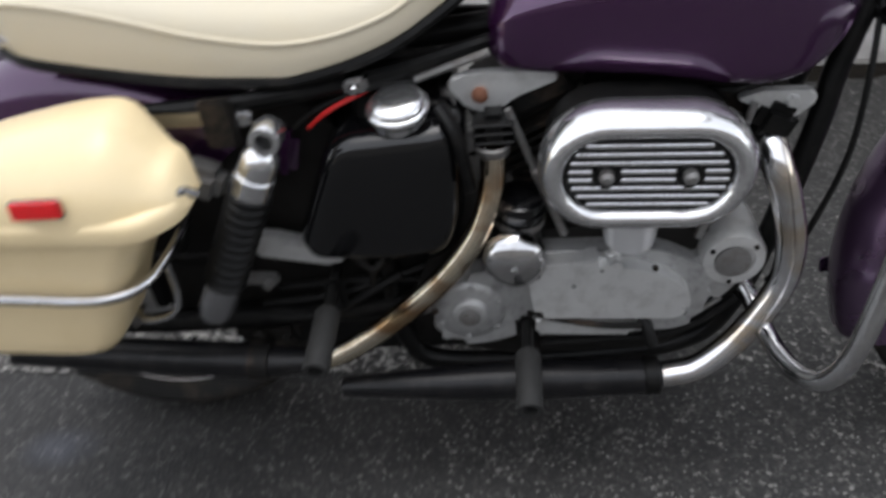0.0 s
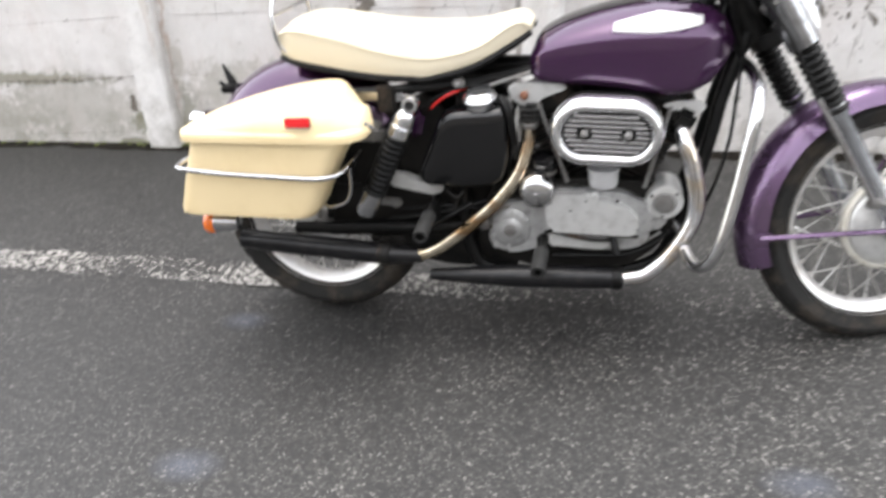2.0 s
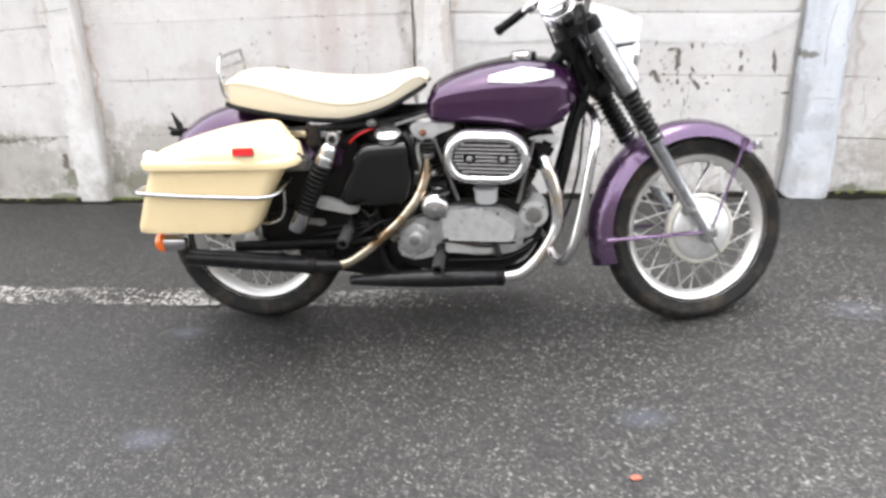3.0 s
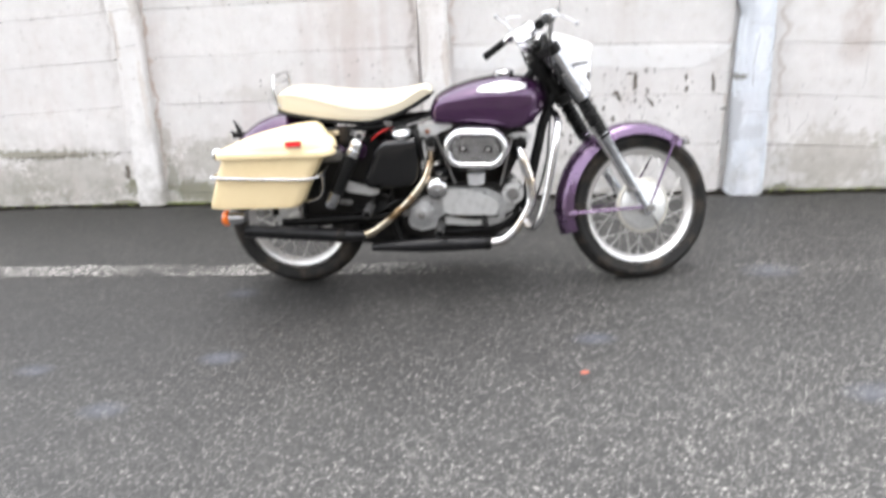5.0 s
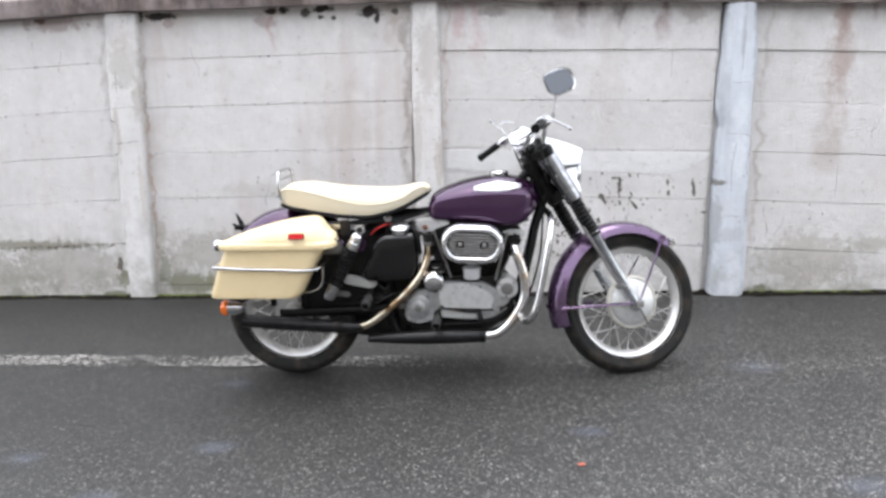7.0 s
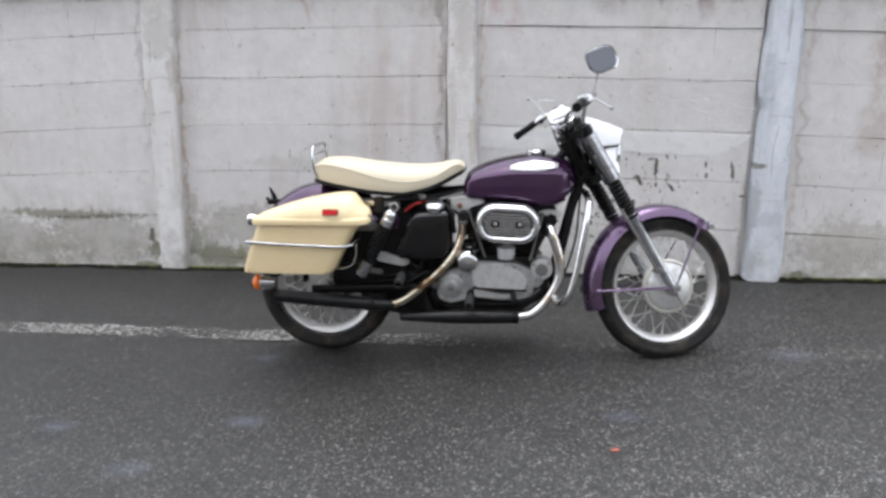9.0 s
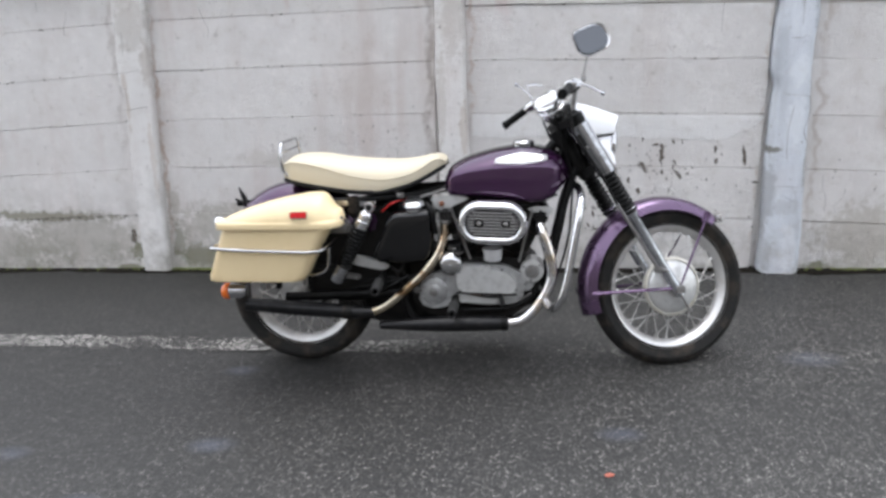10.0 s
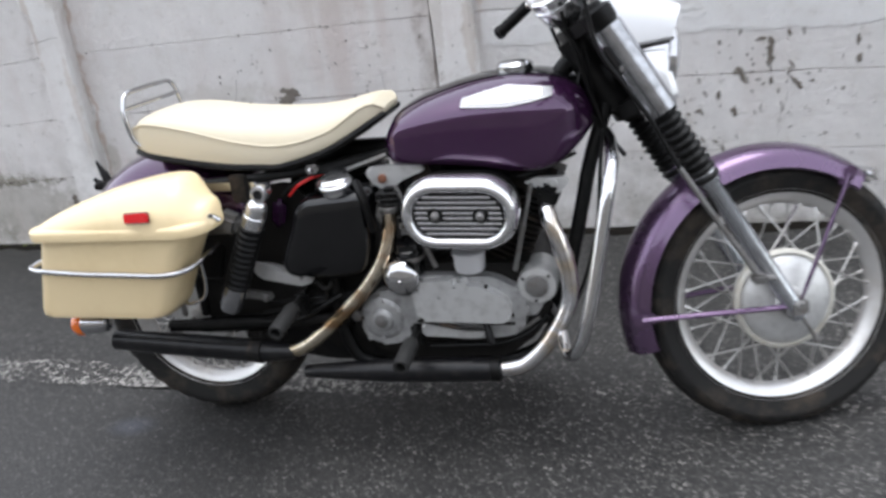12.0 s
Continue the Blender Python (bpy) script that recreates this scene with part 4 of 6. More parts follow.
def wheel(name, centre, radius, rim, width, turn, hub_r, label, flange=None):
    w = part(name, make_rim(rim, width * 0.72), RIM, bike, label, 50)
    w.matrix_basis = turn @ Matrix.Translation(centre)
    part("tyre", make_tyre(radius, rim, width), TYRE, w, "worn black tyre", 40)
    hub = lathe([(0.02, -0.085), (0.03, -0.08), (0.034, -0.05), (hub_r, -0.046), (hub_r, -0.036), (0.04, -0.03), (0.04, 0.03), (hub_r, 0.036), (hub_r, 0.046), (0.034, 0.05), (0.03, 0.08), (0.02, 0.085)], (0, 0, 0), L_, 40)
    part("hub", hub, ALLOY, w)
    # spokes: crossed in pairs from both flanges
    kinds = []
    for side, lean in ((-1, 1), (-1, -1), (1, 1), (1, -1)):
        a0 = 0.6 * lean
        fr = flange if flange and side < 0 else hub_r * 0.94
        p0 = Vector((fr * math.cos(a0), side * 0.041, fr * math.sin(a0)))
        p1 = Vector(((rim - 0.031), side * 0.006, 0))
        d = (p1 - p0).normalized()
        bm = tube([p0, p1], 0.0021, 6)
        tube([p1 - d * 0.014, p1 + d * 0.004], 0.0042, 6, bm)
        kinds.append(mesh_from("spoke", bm, SPOKE))
    for i in range(40):
        s = new("spoke", kinds[i % 4])
        s.parent = w
        s.matrix_basis = Matrix.Rotation(2 * math.pi * i / 40 + (0.03 if i % 4 > 1 else 0), 4, "Y")
    part("axle", tube([(0, -0.115, 0), (0, 0.115, 0)], 0.009), STEEL, w)
    return w


AXLE = -0.038  # the front axle, below the foot of the steering axis
FRONT_C = fk(AXLE, 0.057, 0)
GUARD_C = FRONT_C + Vector((-0.021, 0, 0.008))
front = wheel("front_wheel", FRONT_C, 0.319, 0.252, 0.095, STEER, 0.075, "spoked front wheel with a bright alloy rim", 0.108)
rear = wheel("rear_wheel", (-0.735, 0.018, 0.311), 0.3095, 0.234, 0.11, Matrix(), 0.09, "spoked rear wheel with a bright rim")

# front drum brake on the right of the hub
drum = lathe([(0.02, -0.088), (0.03, -0.086), (0.036, -0.078), (0.075, -0.07), (0.098, -0.062), (0.102, -0.058), (0.104, -0.05), (0.109, -0.05), (0.112, -0.044), (0.112, -0.02), (0.1, -0.012), (0.05, -0.01)], (0, 0, 0), L_, 64)
part("flange_ring", lathe([(0.106, -0.052), (0.109, -0.056), (0.115, -0.054), (0.118, -0.048), (0.117, -0.038), (0.106, -0.04)], (0, 0, 0), L_, 72, closed=True), RINGPAINT, front, "aged cream ring round the brake plate", 50)
plate = part("brake_plate", drum, ALLOY, front, "polished alloy brake drum plate", 40)
bm = tube(spline([(0.0, -0.09, 0.0), (0.03, -0.092, -0.055), (0.05, -0.09, -0.09)], 5), 0.005, 8)
block((0.052, -0.092, -0.093), (0.02, 0.01, 0.014), 0.003, bm=bm)
part("brake_arm", bm, STEEL, front, "dull steel brake lever")
part("axle_nut", lathe([(0.014, -0.112), (0.014, -0.123), (0.009, -0.127)], (0, 0, 0), L_, 6), STEEL, front)
bm = lathe([(0.03, 0.05), (0.11, 0.054), (0.118, 0.06), (0.118, 0.085), (0.1, 0.09), (0.03, 0.095)], (0, 0, 0), L_, 48)
part("brake_drum", bm, IRON, rear)


# ---- mudguards
def guard(radius, width, skirt, a0, a1, thick=0.004, seg=44, flat=0.3, bead=0.004):
    """A curved mudguard: an arched section swept round the wheel."""
    rings = []
    hw = width / 2
    for i in range(seg + 1):
        a = a0 + (a1 - a0) * i / seg
        outer, inner = [], []
        for k in range(17):
            u = -1 + 2 * k / 16
            y = hw * math.sin(u * math.pi / 2) if abs(u) < 0.999 else hw * u
            drop = skirt * (1 - math.cos(u * math.pi / 2)) ** 1.15
            ridge = bead * math.exp(-(u / 0.16) ** 2)
            lip = bead if abs(u) > 0.9 else 0.0
            outer.append((radius - drop + ridge, y + (lip if u > 0 else -lip)))
            inner.append((radius - drop - thick, y * 0.96))
        rings.append([(r * math.cos(a), y, r * math.sin(a)) for r, y in outer + inner[::-1]])
    return loft(rings)


bm = guard(0.348, 0.135, 0.05, radians(50), radians(197))
bm.transform(Matrix.Translation(GUARD_C))
fguard = steered("front_mudguard", bm, LILAC, label="purple front mudguard, sky sheen in its colour", smooth=50)
bm = guard(0.325, 0.19, 0.075, radians(35), radians(165), bead=0.005)
bm.transform(Matrix.Translation((-0.715, 0, 0.45)))
part("rear_mudguard", bm, PURPLE, bike, "glossy purple rear mudguard", 50)
for sy in (-1, 1):
    c = GUARD_C
    for ang, rr in ((57, 0.315), (182, 0.318)):
        a = radians(ang)
        p0 = FRONT_C + Vector((0.015 * math.cos(a), sy * 0.112, 0.015 * math.sin(a)))
        p1 = c + Vector((rr * math.cos(a), sy * 0.068, rr * math.sin(a)))
        bm = tube([p0, p0.lerp(p1, 0.1), p0.lerp(p1, 0.9), p1], [0.004, 0.0075, 0.0075, 0.009], 8, flat=0.6)
        t = (p1 - c).normalized()
        block(p1 - t * 0.006, (0.026, 0.008, 0.05), 0.003, Matrix.Rotation(-a + math.pi / 2, 4, "Y"), bm)
        steered("stay", bm, LILAC, fguard)
a = radians(50)
tip = GUARD_C + Vector((0.347 * math.cos(a), 0, 0.347 * math.sin(a)))
bm = block(tip + Vector((0.014, 0, -0.014)), (0.042, 0.11, 0.03), 0.012, Matrix.Rotation(radians(40), 4, "Y"))
steered("mudguard_tip", bm, HAZE, fguard, "chrome tip")


# ---- fork
def ribbed(p0, p1, r, ribs, deep, bm=None, seg=20):
    """A rubber bellows."""
    p0, p1 = Vector(p0), Vector(p1)
    d = p1 - p0
    prof = [(r * 0.7, 0)]
    for i in range(ribs):
        h = d.length / ribs
        prof += [(r - deep, (i + 0.04) * h), (r, (i + 0.35) * h), (r, (i + 0.62) * h), (r - deep, (i + 0.96) * h)]
    prof.append((r * 0.7, d.length))
    return lathe(prof, p0, d, seg, bm)


for sy in (-1, 1):
    y = sy * 0.1
    lab = "bright fork slider" if sy < 0 else ""
    bm = lathe([(0.012, AXLE - 0.03), (0.02, AXLE - 0.028), (0.0205, AXLE - 0.015), (0.0205, AXLE + 0.03), (0.0205, 0.03), (0.0205, 0.3), (0.027, 0.31), (0.027, 0.345), (0.018, 0.35)], fk(0, 0.05, y), UP, 28)
    slider = steered("fork_slider", bm, SLIDER, label=lab)
    bm = block(fk(AXLE - 0.005, 0.053, y), (0.052, 0.05, 0.05), 0.012)
    steered("axle_clamp", bm, STEEL, slider, "grimy axle clamp")
    bm = ribbed(fk(0.315, 0.05, y), fk(0.5, 0.05, y), 0.0315, 10, 0.006)
    steered("fork_gaiter", bm, RUBBER, label="ribbed black rubber fork gaiter")
    bm = lathe([(0.03, 0.495), (0.036, 0.497), (0.037, 0.54), (0.037, 0.7), (0.037, 0.712), (0.03, 0.716)], fk(0, 0.05, y), UP, 32)
    steered("fork_cover", bm, COVER, label="scuffed grey fork cover")
    bm = lathe([(0.03, 0.71), (0.036, 0.725), (0.036, 0.752), (0.024, 0.758), (0.02, 0.768), (0.01, 0.772)], fk(0, 0.05, y), UP, 24)
    steered("fork_cap", bm, SATIN)
for s, w, wide in ((0.74, 0.028, 0.94), (0.535, 0.035, 0.62)):
    outline = rounded([(-0.016, -0.05), (0.03, -0.138), (0.078, -0.138), (0.07, 0.0), (0.078, 0.138), (0.03, 0.138), (-0.016, 0.05)], 0.03)
    rings = [[HEAD + UP * (s + dz) + FWD * n + Vector((0, yy * wide, 0)) for n, yy in outline] for dz in (-w / 2, w / 2)]
    bm = loft(rings)
    steered("fork_yoke", bm, SATIN, label="black fork yoke")
part("head_tube", tube([HEAD + UP * 0.545, HEAD + UP * 0.73], 0.034, 24), SATIN, bike)
# brake cable and its guide down the right leg
line = [(0.376, -0.13, 1.05), (0.399, -0.14, 0.939), (0.449, -0.145, 0.858), (0.497, -0.145, 0.783), (0.552, -0.145, 0.675), (0.625, -0.14, 0.554), (0.706, -0.125, 0.42)]
part("brake_cable", tube(spline(line, 8), 0.0048, 8), SATIN, bike, "black brake cable along the fork")
bm = tube(spline([Vector(p) for p in line[4:]], 6), 0.0062, 8)
block((0.712, -0.12, 0.408), (0.035, 0.022, 0.024), 0.006, bm=bm)
tube([(0.712, -0.118, 0.408), (0.745, -0.1, 0.4)], 0.007, 8, bm)
part("cable_guide", bm, STEEL, bike, "dull steel cable guide")
# dark opening in the fork cover with a brown tag in it
bm = block(fk(0.648, 0.018, -0.128), (0.02, 0.012, 0.07), 0.006, Matrix.Rotation(-RAKE, 4, "Y"))
steered("cover_slot", bm, GLOSS, label="dark slot in the fork cover")
bm = block(fk(0.625, 0.022, -0.1335), (0.012, 0.006, 0.014), 0.003, Matrix.Rotation(-RAKE, 4, "Y"))
steered("cover_tag", bm, STEEL, label="small brown tag")

# ---- headlamp with its polished peak
LAMP = fk(0.585, 0.118, 0)
lamp_dir = Vector((0.985, 0, -0.17))
bm = lathe([(0.02, -0.1), (0.055, -0.085), (0.078, -0.045), (0.085, 0.0), (0.086, 0.012), (0.092, 0.014), (0.092, 0.028), (0.086, 0.034), (0.08, 0.034)], LAMP, lamp_dir, 48)
lamp = steered("headlamp", bm, CHROME, label="chrome headlamp bucket")
bm = lathe([(0.08, 0.03), (0.07, 0.042), (0.045, 0.05), (0.004, 0.054)], LAMP, lamp_dir, 40)
steered("lens", bm, LENS, lamp, "clear ribbed glass")


def peak():
    """The cast cover that rises from the yoke and juts out over the lamp."""
    rings = []
    for i in range(11):
        u = i / 10
        x0 = -0.135 + 0.185 * u
        top, low = 0.17 - 0.03 * u - 0.026 * u * u, 0.03 + 0.012 * u
        hw = 0.1 - 0.008 * u
        sec = []
        for k in range(19):
            a = math.pi * k / 18
            c, s = math.cos(a), math.sin(a)
            sec.append((hw * math.copysign(abs(c) ** 0.4, c), low + (top - low) * abs(s) ** 0.45))
        inner = [(y * 0.95, z - 0.005) for y, z in sec]
        slant = [-0.03 * (1 - max(0.0, (z - low) / (top - low))) * u for y, z in sec + inner[::-1]]
        rings.append([LAMP + Vector((x0 + d, y, z)) for (y, z), d in zip(sec + inner[::-1], slant)])
    bm = loft(rings)
    loft([[LAMP + Vector((x, y, z)) for y, z in ((-0.09, 0.042), (0.09, 0.042), (0.08, 0.1), (0.0, 0.108), (-0.08, 0.1))] for x in (0.022, 0.03)], bm)
    return bm


steered("headlamp_peak", peak(), BRIGHT, lamp, "bright polished peak over the lamp")
# bright panel between the fork covers below the lamp
side = rounded([(0.43, 0.902), (0.518, 0.898), (0.543, 0.79), (0.5, 0.785), (0.46, 0.8)], 0.008)
mx, mz = 0.5, 0.85
rings = [[(mx + (x - mx) * f, y, mz + (z - mz) * f) for x, z in side] for y, f in ((-0.088, 0.85), (-0.084, 0.95), (-0.072, 1.0), (0.0, 1.06), (0.072, 1.0), (0.084, 0.95), (0.088, 0.85))]
steered("fork_panel", loft(rings), BRIGHT, label="bright panel below the headlamp", smooth=50)

# ---- handlebar
BACK = STEER.inverted()
bars = [BACK @ Vector(p) for p in ((0.345, -0.425, 1.1), (0.372, -0.31, 1.118), (0.395, -0.19, 1.132), (0.4, -0.115, 1.135), (0.402, -0.088, 1.12), (0.396, -0.08, 1.06), (0.386, -0.075, 0.985))]
half = spline(bars, 8)


def far_side(p):
    """The matching place on the far half of the bars, which is bent a little lower and closer in."""
    f = max(0.0, (-p.y - 0.08) / 0.35)
    return Vector((p.x + 0.016 * f, -p.y * (1 - 0.155 * f), p.z - 0.019 * f))


path = half + [far_side(p) for p in half[::-1]]
bar = steered("handlebar", tube(path, 0.0125, 14), CHROME, label="chrome handlebar")
for sy in (-1, 1):
    def mir(p):
        return p if sy < 0 else far_side(p)

    e0, e1 = mir(bars[0]), mir(bars[1])
    d = (e1 - e0).normalized()
    grip = ribbed(e0 - d * 0.004, e0 + d * 0.118, 0.0162, 10, 0.002)
    steered("grip", grip, RUBBER, bar, "black rubber grip")
    steered("grip_end", lathe([(0.018, -0.007), (0.018, 0.004), (0.015, 0.006)], e0, d, 20), RUBBER, bar)
    clamp = e0 + d * 0.15
    bm = lathe([(0.015, -0.018), (0.021, -0.014), (0.021, 0.014), (0.015, 0.018)], clamp, d, 20)
    block(clamp + Vector((0.02, 0, 0.008)), (0.036, 0.03, 0.024), 0.006, bm=bm)
    block(clamp + d * 0.04, (0.034, 0.03, 0.034), 0.008, bm=bm)
    steered("lever_clamp", bm, CHROME, bar, "chrome lever clamp")
    q = clamp + Vector((0.03, 0, 0.008))
    tip = q + Vector((0.078, sy * 0.02, -0.042)) if sy < 0 else q + Vector((-0.085, 0.02, 0.085))
    mid = q.lerp(tip, 0.5) + Vector((0.004, 0, 0.002))
    bm = tube(spline([q, mid, tip], 8), 0.0058 if sy < 0 else 0.0042, 10, flat=0.6)
    lathe([(0.004, -0.008), (0.0085, -0.004), (0.0085, 0.004), (0.004, 0.008)], tip, tip - mid, 12, bm)
    steered("brake_lever" if sy < 0 else "clutch_lever", bm, CHROME, bar)
    bm = tube(spline([q, q + Vector((0.012, -sy * 0.05, -0.015)), fk(0.82, 0.012, sy * 0.09), fk(0.66, -0.03, sy * 0.05), fk(0.5, -0.06, sy * 0.03)], 8), 0.0045, 8)
    steered("cable", bm, SATIN, bar)
bm = tube([clamp + Vector((-0.01, 0.02, 0.088)), clamp + Vector((0.03, 0.03, 0.094)), clamp + Vector((0.062, 0.04, 0.09))], 0.006, 8, flat=0.35)
tube([clamp + Vector((-0.01, 0.02, 0.088)), clamp + Vector((0.0, 0.0, 0.02))], 0.003, 6, bm)
steered("mirror_arm", bm, CHROME, bar)
# mirror on the right bar, seen from behind its glass
mbase = BACK @ Vector((0.424, -0.235, 1.142))
MIRROR = BACK @ Vector((0.447, -0.19, 1.276))
bm = tube(spline([mbase, mbase.lerp(MIRROR, 0.3), MIRROR + Vector((0.0, 0.006, -0.03)), MIRROR + Vector((0.0, 0.01, 0.0))], 6), 0.0026, 10)
lathe([(0.009, -0.01), (0.01, 0.0), (0.006, 0.012)], mbase, (0, 0, 1), 14, bm)
steered("mirror_stalk", bm, STEEL, bar)


def mirror_shell():
    """A rounded, slightly tilted mirror head."""
    out = rounded([(-0.068, 0.008), (-0.06, 0.03), (0.012, 0.056), (0.05, 0.05), (0.07, 0.0), (0.062, -0.03), (-0.012, -0.062), (-0.05, -0.046)], 0.03, 6)
    turn = Matrix.Translation((0.455, -0.2, 1.278)) @ Matrix.Rotation(radians(14), 4, "Z") @ Matrix.Rotation(radians(-15), 4, "X")
    shell, glass = bmesh.new(), bmesh.new()
    rings = []
    for y, f in ((0.0, 0.95), (-0.002, 1.0), (0.006, 1.03), (0.016, 0.98), (0.026, 0.7), (0.03, 0.2)):
        rings.append([(x * f, y, z * f) for x, z in out])
    loft(rings, shell)
    loft([[(x * 0.9 - 0.002, y, z * 0.9 - 0.002) for x, z in out] for y in (-0.0035, 0.003)], glass)
    shell.transform(turn)
    glass.transform(turn)
    return shell, glass


shell, glass = mirror_shell()
mirror = part("mirror", shell, CHROME, bike, "rounded chrome mirror")
part("mirror_glass", glass, GLASS, mirror)

# one round chrome instrument behind the lamp
c = BACK @ Vector((0.306, -0.03, 1.045))
ax = Vector((-0.5, -0.42, 0.76)).normalized()
bm = lathe([(0.01, -0.08), (0.018, -0.079), (0.02, -0.072), (0.034, -0.066), (0.046, -0.052), (0.0505, -0.034), (0.0515, -0.02), (0.0545, -0.018), (0.0545, -0.011), (0.0515, -0.009), (0.0515, -0.002), (0.055, 0.001), (0.055, 0.013), (0.05, 0.018), (0.046, 0.016)], c, ax, 44)
cup = steered("instrument", bm, HAZE, label="round stepped chrome instrument", smooth=40)
steered("dial", lathe([(0.048, 0.008), (0.048, 0.012), (0.002, 0.014)], c, ax, 32), GLOSS, cup)
steered("instrument_cable", tube(spline([c - ax * 0.07, c - ax * 0.11 + Vector((0.02, 0, -0.03)), fk(0.62, -0.06, -0.03), fk(0.45, -0.05, -0.02)], 8), 0.005, 8), SATIN, cup)
steered("bar_clamp", block(fk(0.77, 0.02, 0), (0.036, 0.13, 0.03), 0.009, Matrix.Rotation(-RAKE, 4, "Y")), SATIN, bar)


for line in (((0.303, -0.06, 1.0), (0.327, -0.06, 0.968), (0.354, -0.06, 0.93), (0.363, -0.055, 0.88), (0.368, -0.05, 0.84), (0.385, -0.04, 0.78)),
             ((0.336, -0.05, 1.007), (0.361, -0.052, 0.958), (0.37, -0.05, 0.9), (0.376, -0.045, 0.84), (0.39, -0.03, 0.77))):
    part("control_cable", tube(spline(line, 6), 0.0038, 8), RUBBER, bike, "thin black control cable")


# ---- tank
TANK_TOP = [(-0.098, 0.79), (-0.085, 0.812), (-0.06, 0.832), (0.0, 0.858), (0.09, 0.881), (0.17, 0.891), (0.25, 0.889), (0.32, 0.873), (0.355, 0.848), (0.374, 0.818), (0.381, 0.795)]
TANK_LOW = [(-0.098, 0.728), (-0.085, 0.716), (0.04, 0.709), (0.12, 0.702), (0.2, 0.688), (0.26, 0.686), (0.3, 0.698), (0.345, 0.73), (0.37, 0.757), (0.381, 0.775)]
TANK_WIDE = [(-0.098, 0.088), (-0.088, 0.104), (-0.06, 0.118), (0.0, 0.128), (0.1, 0.139), (0.2, 0.145), (0.28, 0.139), (0.33, 0.116), (0.36, 0.08), (0.374, 0.052), (0.381, 0.03)]
TANK_EDGE = [(-0.098, 0.772), (-0.06, 0.79), (0.0, 0.802), (0.115, 0.813), (0.295, 0.811), (0.34, 0.806), (0.381, 0.788)]


def tank_at(x):
    """Top, underside, half width and the height of the crease along the side."""
    zt, zb, w, ze = curve(x, TANK_TOP), curve(x, TANK_LOW), curve(x, TANK_WIDE), curve(x, TANK_EDGE)
    return zt, zb, w, min(ze, zb + (zt - zb) * 0.7)


def tank():
    """Upright sides with a soft crease, above which the shoulders slope in to the ridge."""
    rings = []
    for i in range(49):
        x = -0.098 + 0.479 * (0.5 - 0.5 * math.cos(math.pi * i / 48))
        zt, zb, w, ze = tank_at(x)
        r = min(0.022, (ze - zb) * 0.4, w * 0.4)
        sec = [(0.0, zb), (w * 0.5, zb)]
        sec += [(w - r + r * math.sin(a), zb + r - r * math.cos(a)) for a in (math.pi * k / 12 for k in range(7))]
        sec += [(w * (1 + 0.006 * math.sin(math.pi * k / 6)), zb + r + (ze - 0.006 - zb - r) * k / 6) for k in range(1, 6)]
        for k in range(17):
            a = math.pi / 2 * k / 16
            sec.append((w * 0.992 * math.cos(a) ** 0.92, ze + (zt - ze) * math.sin(a) ** 1.12))
        rings.append([(x, -y, z) for y, z in sec] + [(x, y, z) for y, z in sec[-2:0:-1]])
    return loft(rings)


def shoulder(x, z):
    """Half width of the tank at a height above its crease."""
    zt, zb, w, ze = tank_at(x)
    u = min(1.0, max(0.0, (z - ze) / (zt - ze))) ** (1 / 1.12)
    return w * 0.992 * max(0.0, 1 - u * u) ** 0.46


tank_ob = part("fuel_tank", tank(), PURPLE, bike, "glossy dark purple teardrop fuel tank", 60)
bm = lathe([(0.034, -0.012), (0.034, 0.0), (0.042, 0.002), (0.043, 0.014), (0.036, 0.021), (0.01, 0.024)], (0.206, 0, 0.889), (0, 0, 1), 36)
part("filler_cap", bm, CHROME, tank_ob, "chrome filler cap")


def top_band():
    """The black band that runs along the ridge of the tank."""
    rings = []
    for i in range(41):
        x = -0.09 + 0.462 * i / 40
        zt, zb, w, ze = tank_at(x)
        sec = []
        for k in range(13):
            y = (-1 + k / 6) * min(0.05, w * 0.5)
            u = math.sqrt(max(0.0, 1 - (abs(y) / (w * 0.992)) ** (1 / 0.46)))
            sec.append((y, ze + (zt - ze) * u ** 1.12))
        rings.append([(x, y, z + 0.0024) for y, z in sec] + [(x, y * 0.97, z - 0.004) for y, z in sec[::-1]])
    return loft(rings)


part("top_band", top_band(), GLOSS, tank_ob, "black band along the ridge", 60)


def badge(grow, lift):
    """A long six-sided plate lying on the shoulder of the tank."""
    out = [(0.097, 0.836), (0.099, 0.853), (0.15, 0.864), (0.2, 0.872), (0.25, 0.866), (0.297, 0.859), (0.297, 0.843), (0.25, 0.836), (0.2, 0.831), (0.15, 0.833)]
    cx, cz = 0.197, 0.8515
    dense = []
    for i in range(len(out)):
        a, c = Vector(out[i]), Vector(out[(i + 1) % len(out)])
        dense += [a.lerp(c, k / 4) for k in range(4)]
    rings = []
    for f, o in ((1.0, 0.004), (1.0, -lift + 0.0015), (0.985, -lift), (0.6, -lift), (0.2, -lift), (0.01, -lift)):
        ring = []
        for p in dense:
            x, z = cx + (p.x - cx) * f * grow, cz + (p.y - cz) * f * (grow if grow > 0.9 else grow * 0.8)
            ring.append((x, -shoulder(x, z) + o, z + max(0.0, -o) * 0.8))
        rings.append(ring)
    return loft(rings)


badge_ob = part("tank_badge", badge(1.0, 0.004), SILVER, tank_ob, "plain long white and silver badge", 50)
part("badge_inlay", badge(0.8, 0.0056), HAZE, badge_ob, "polished silver inlay", 50)


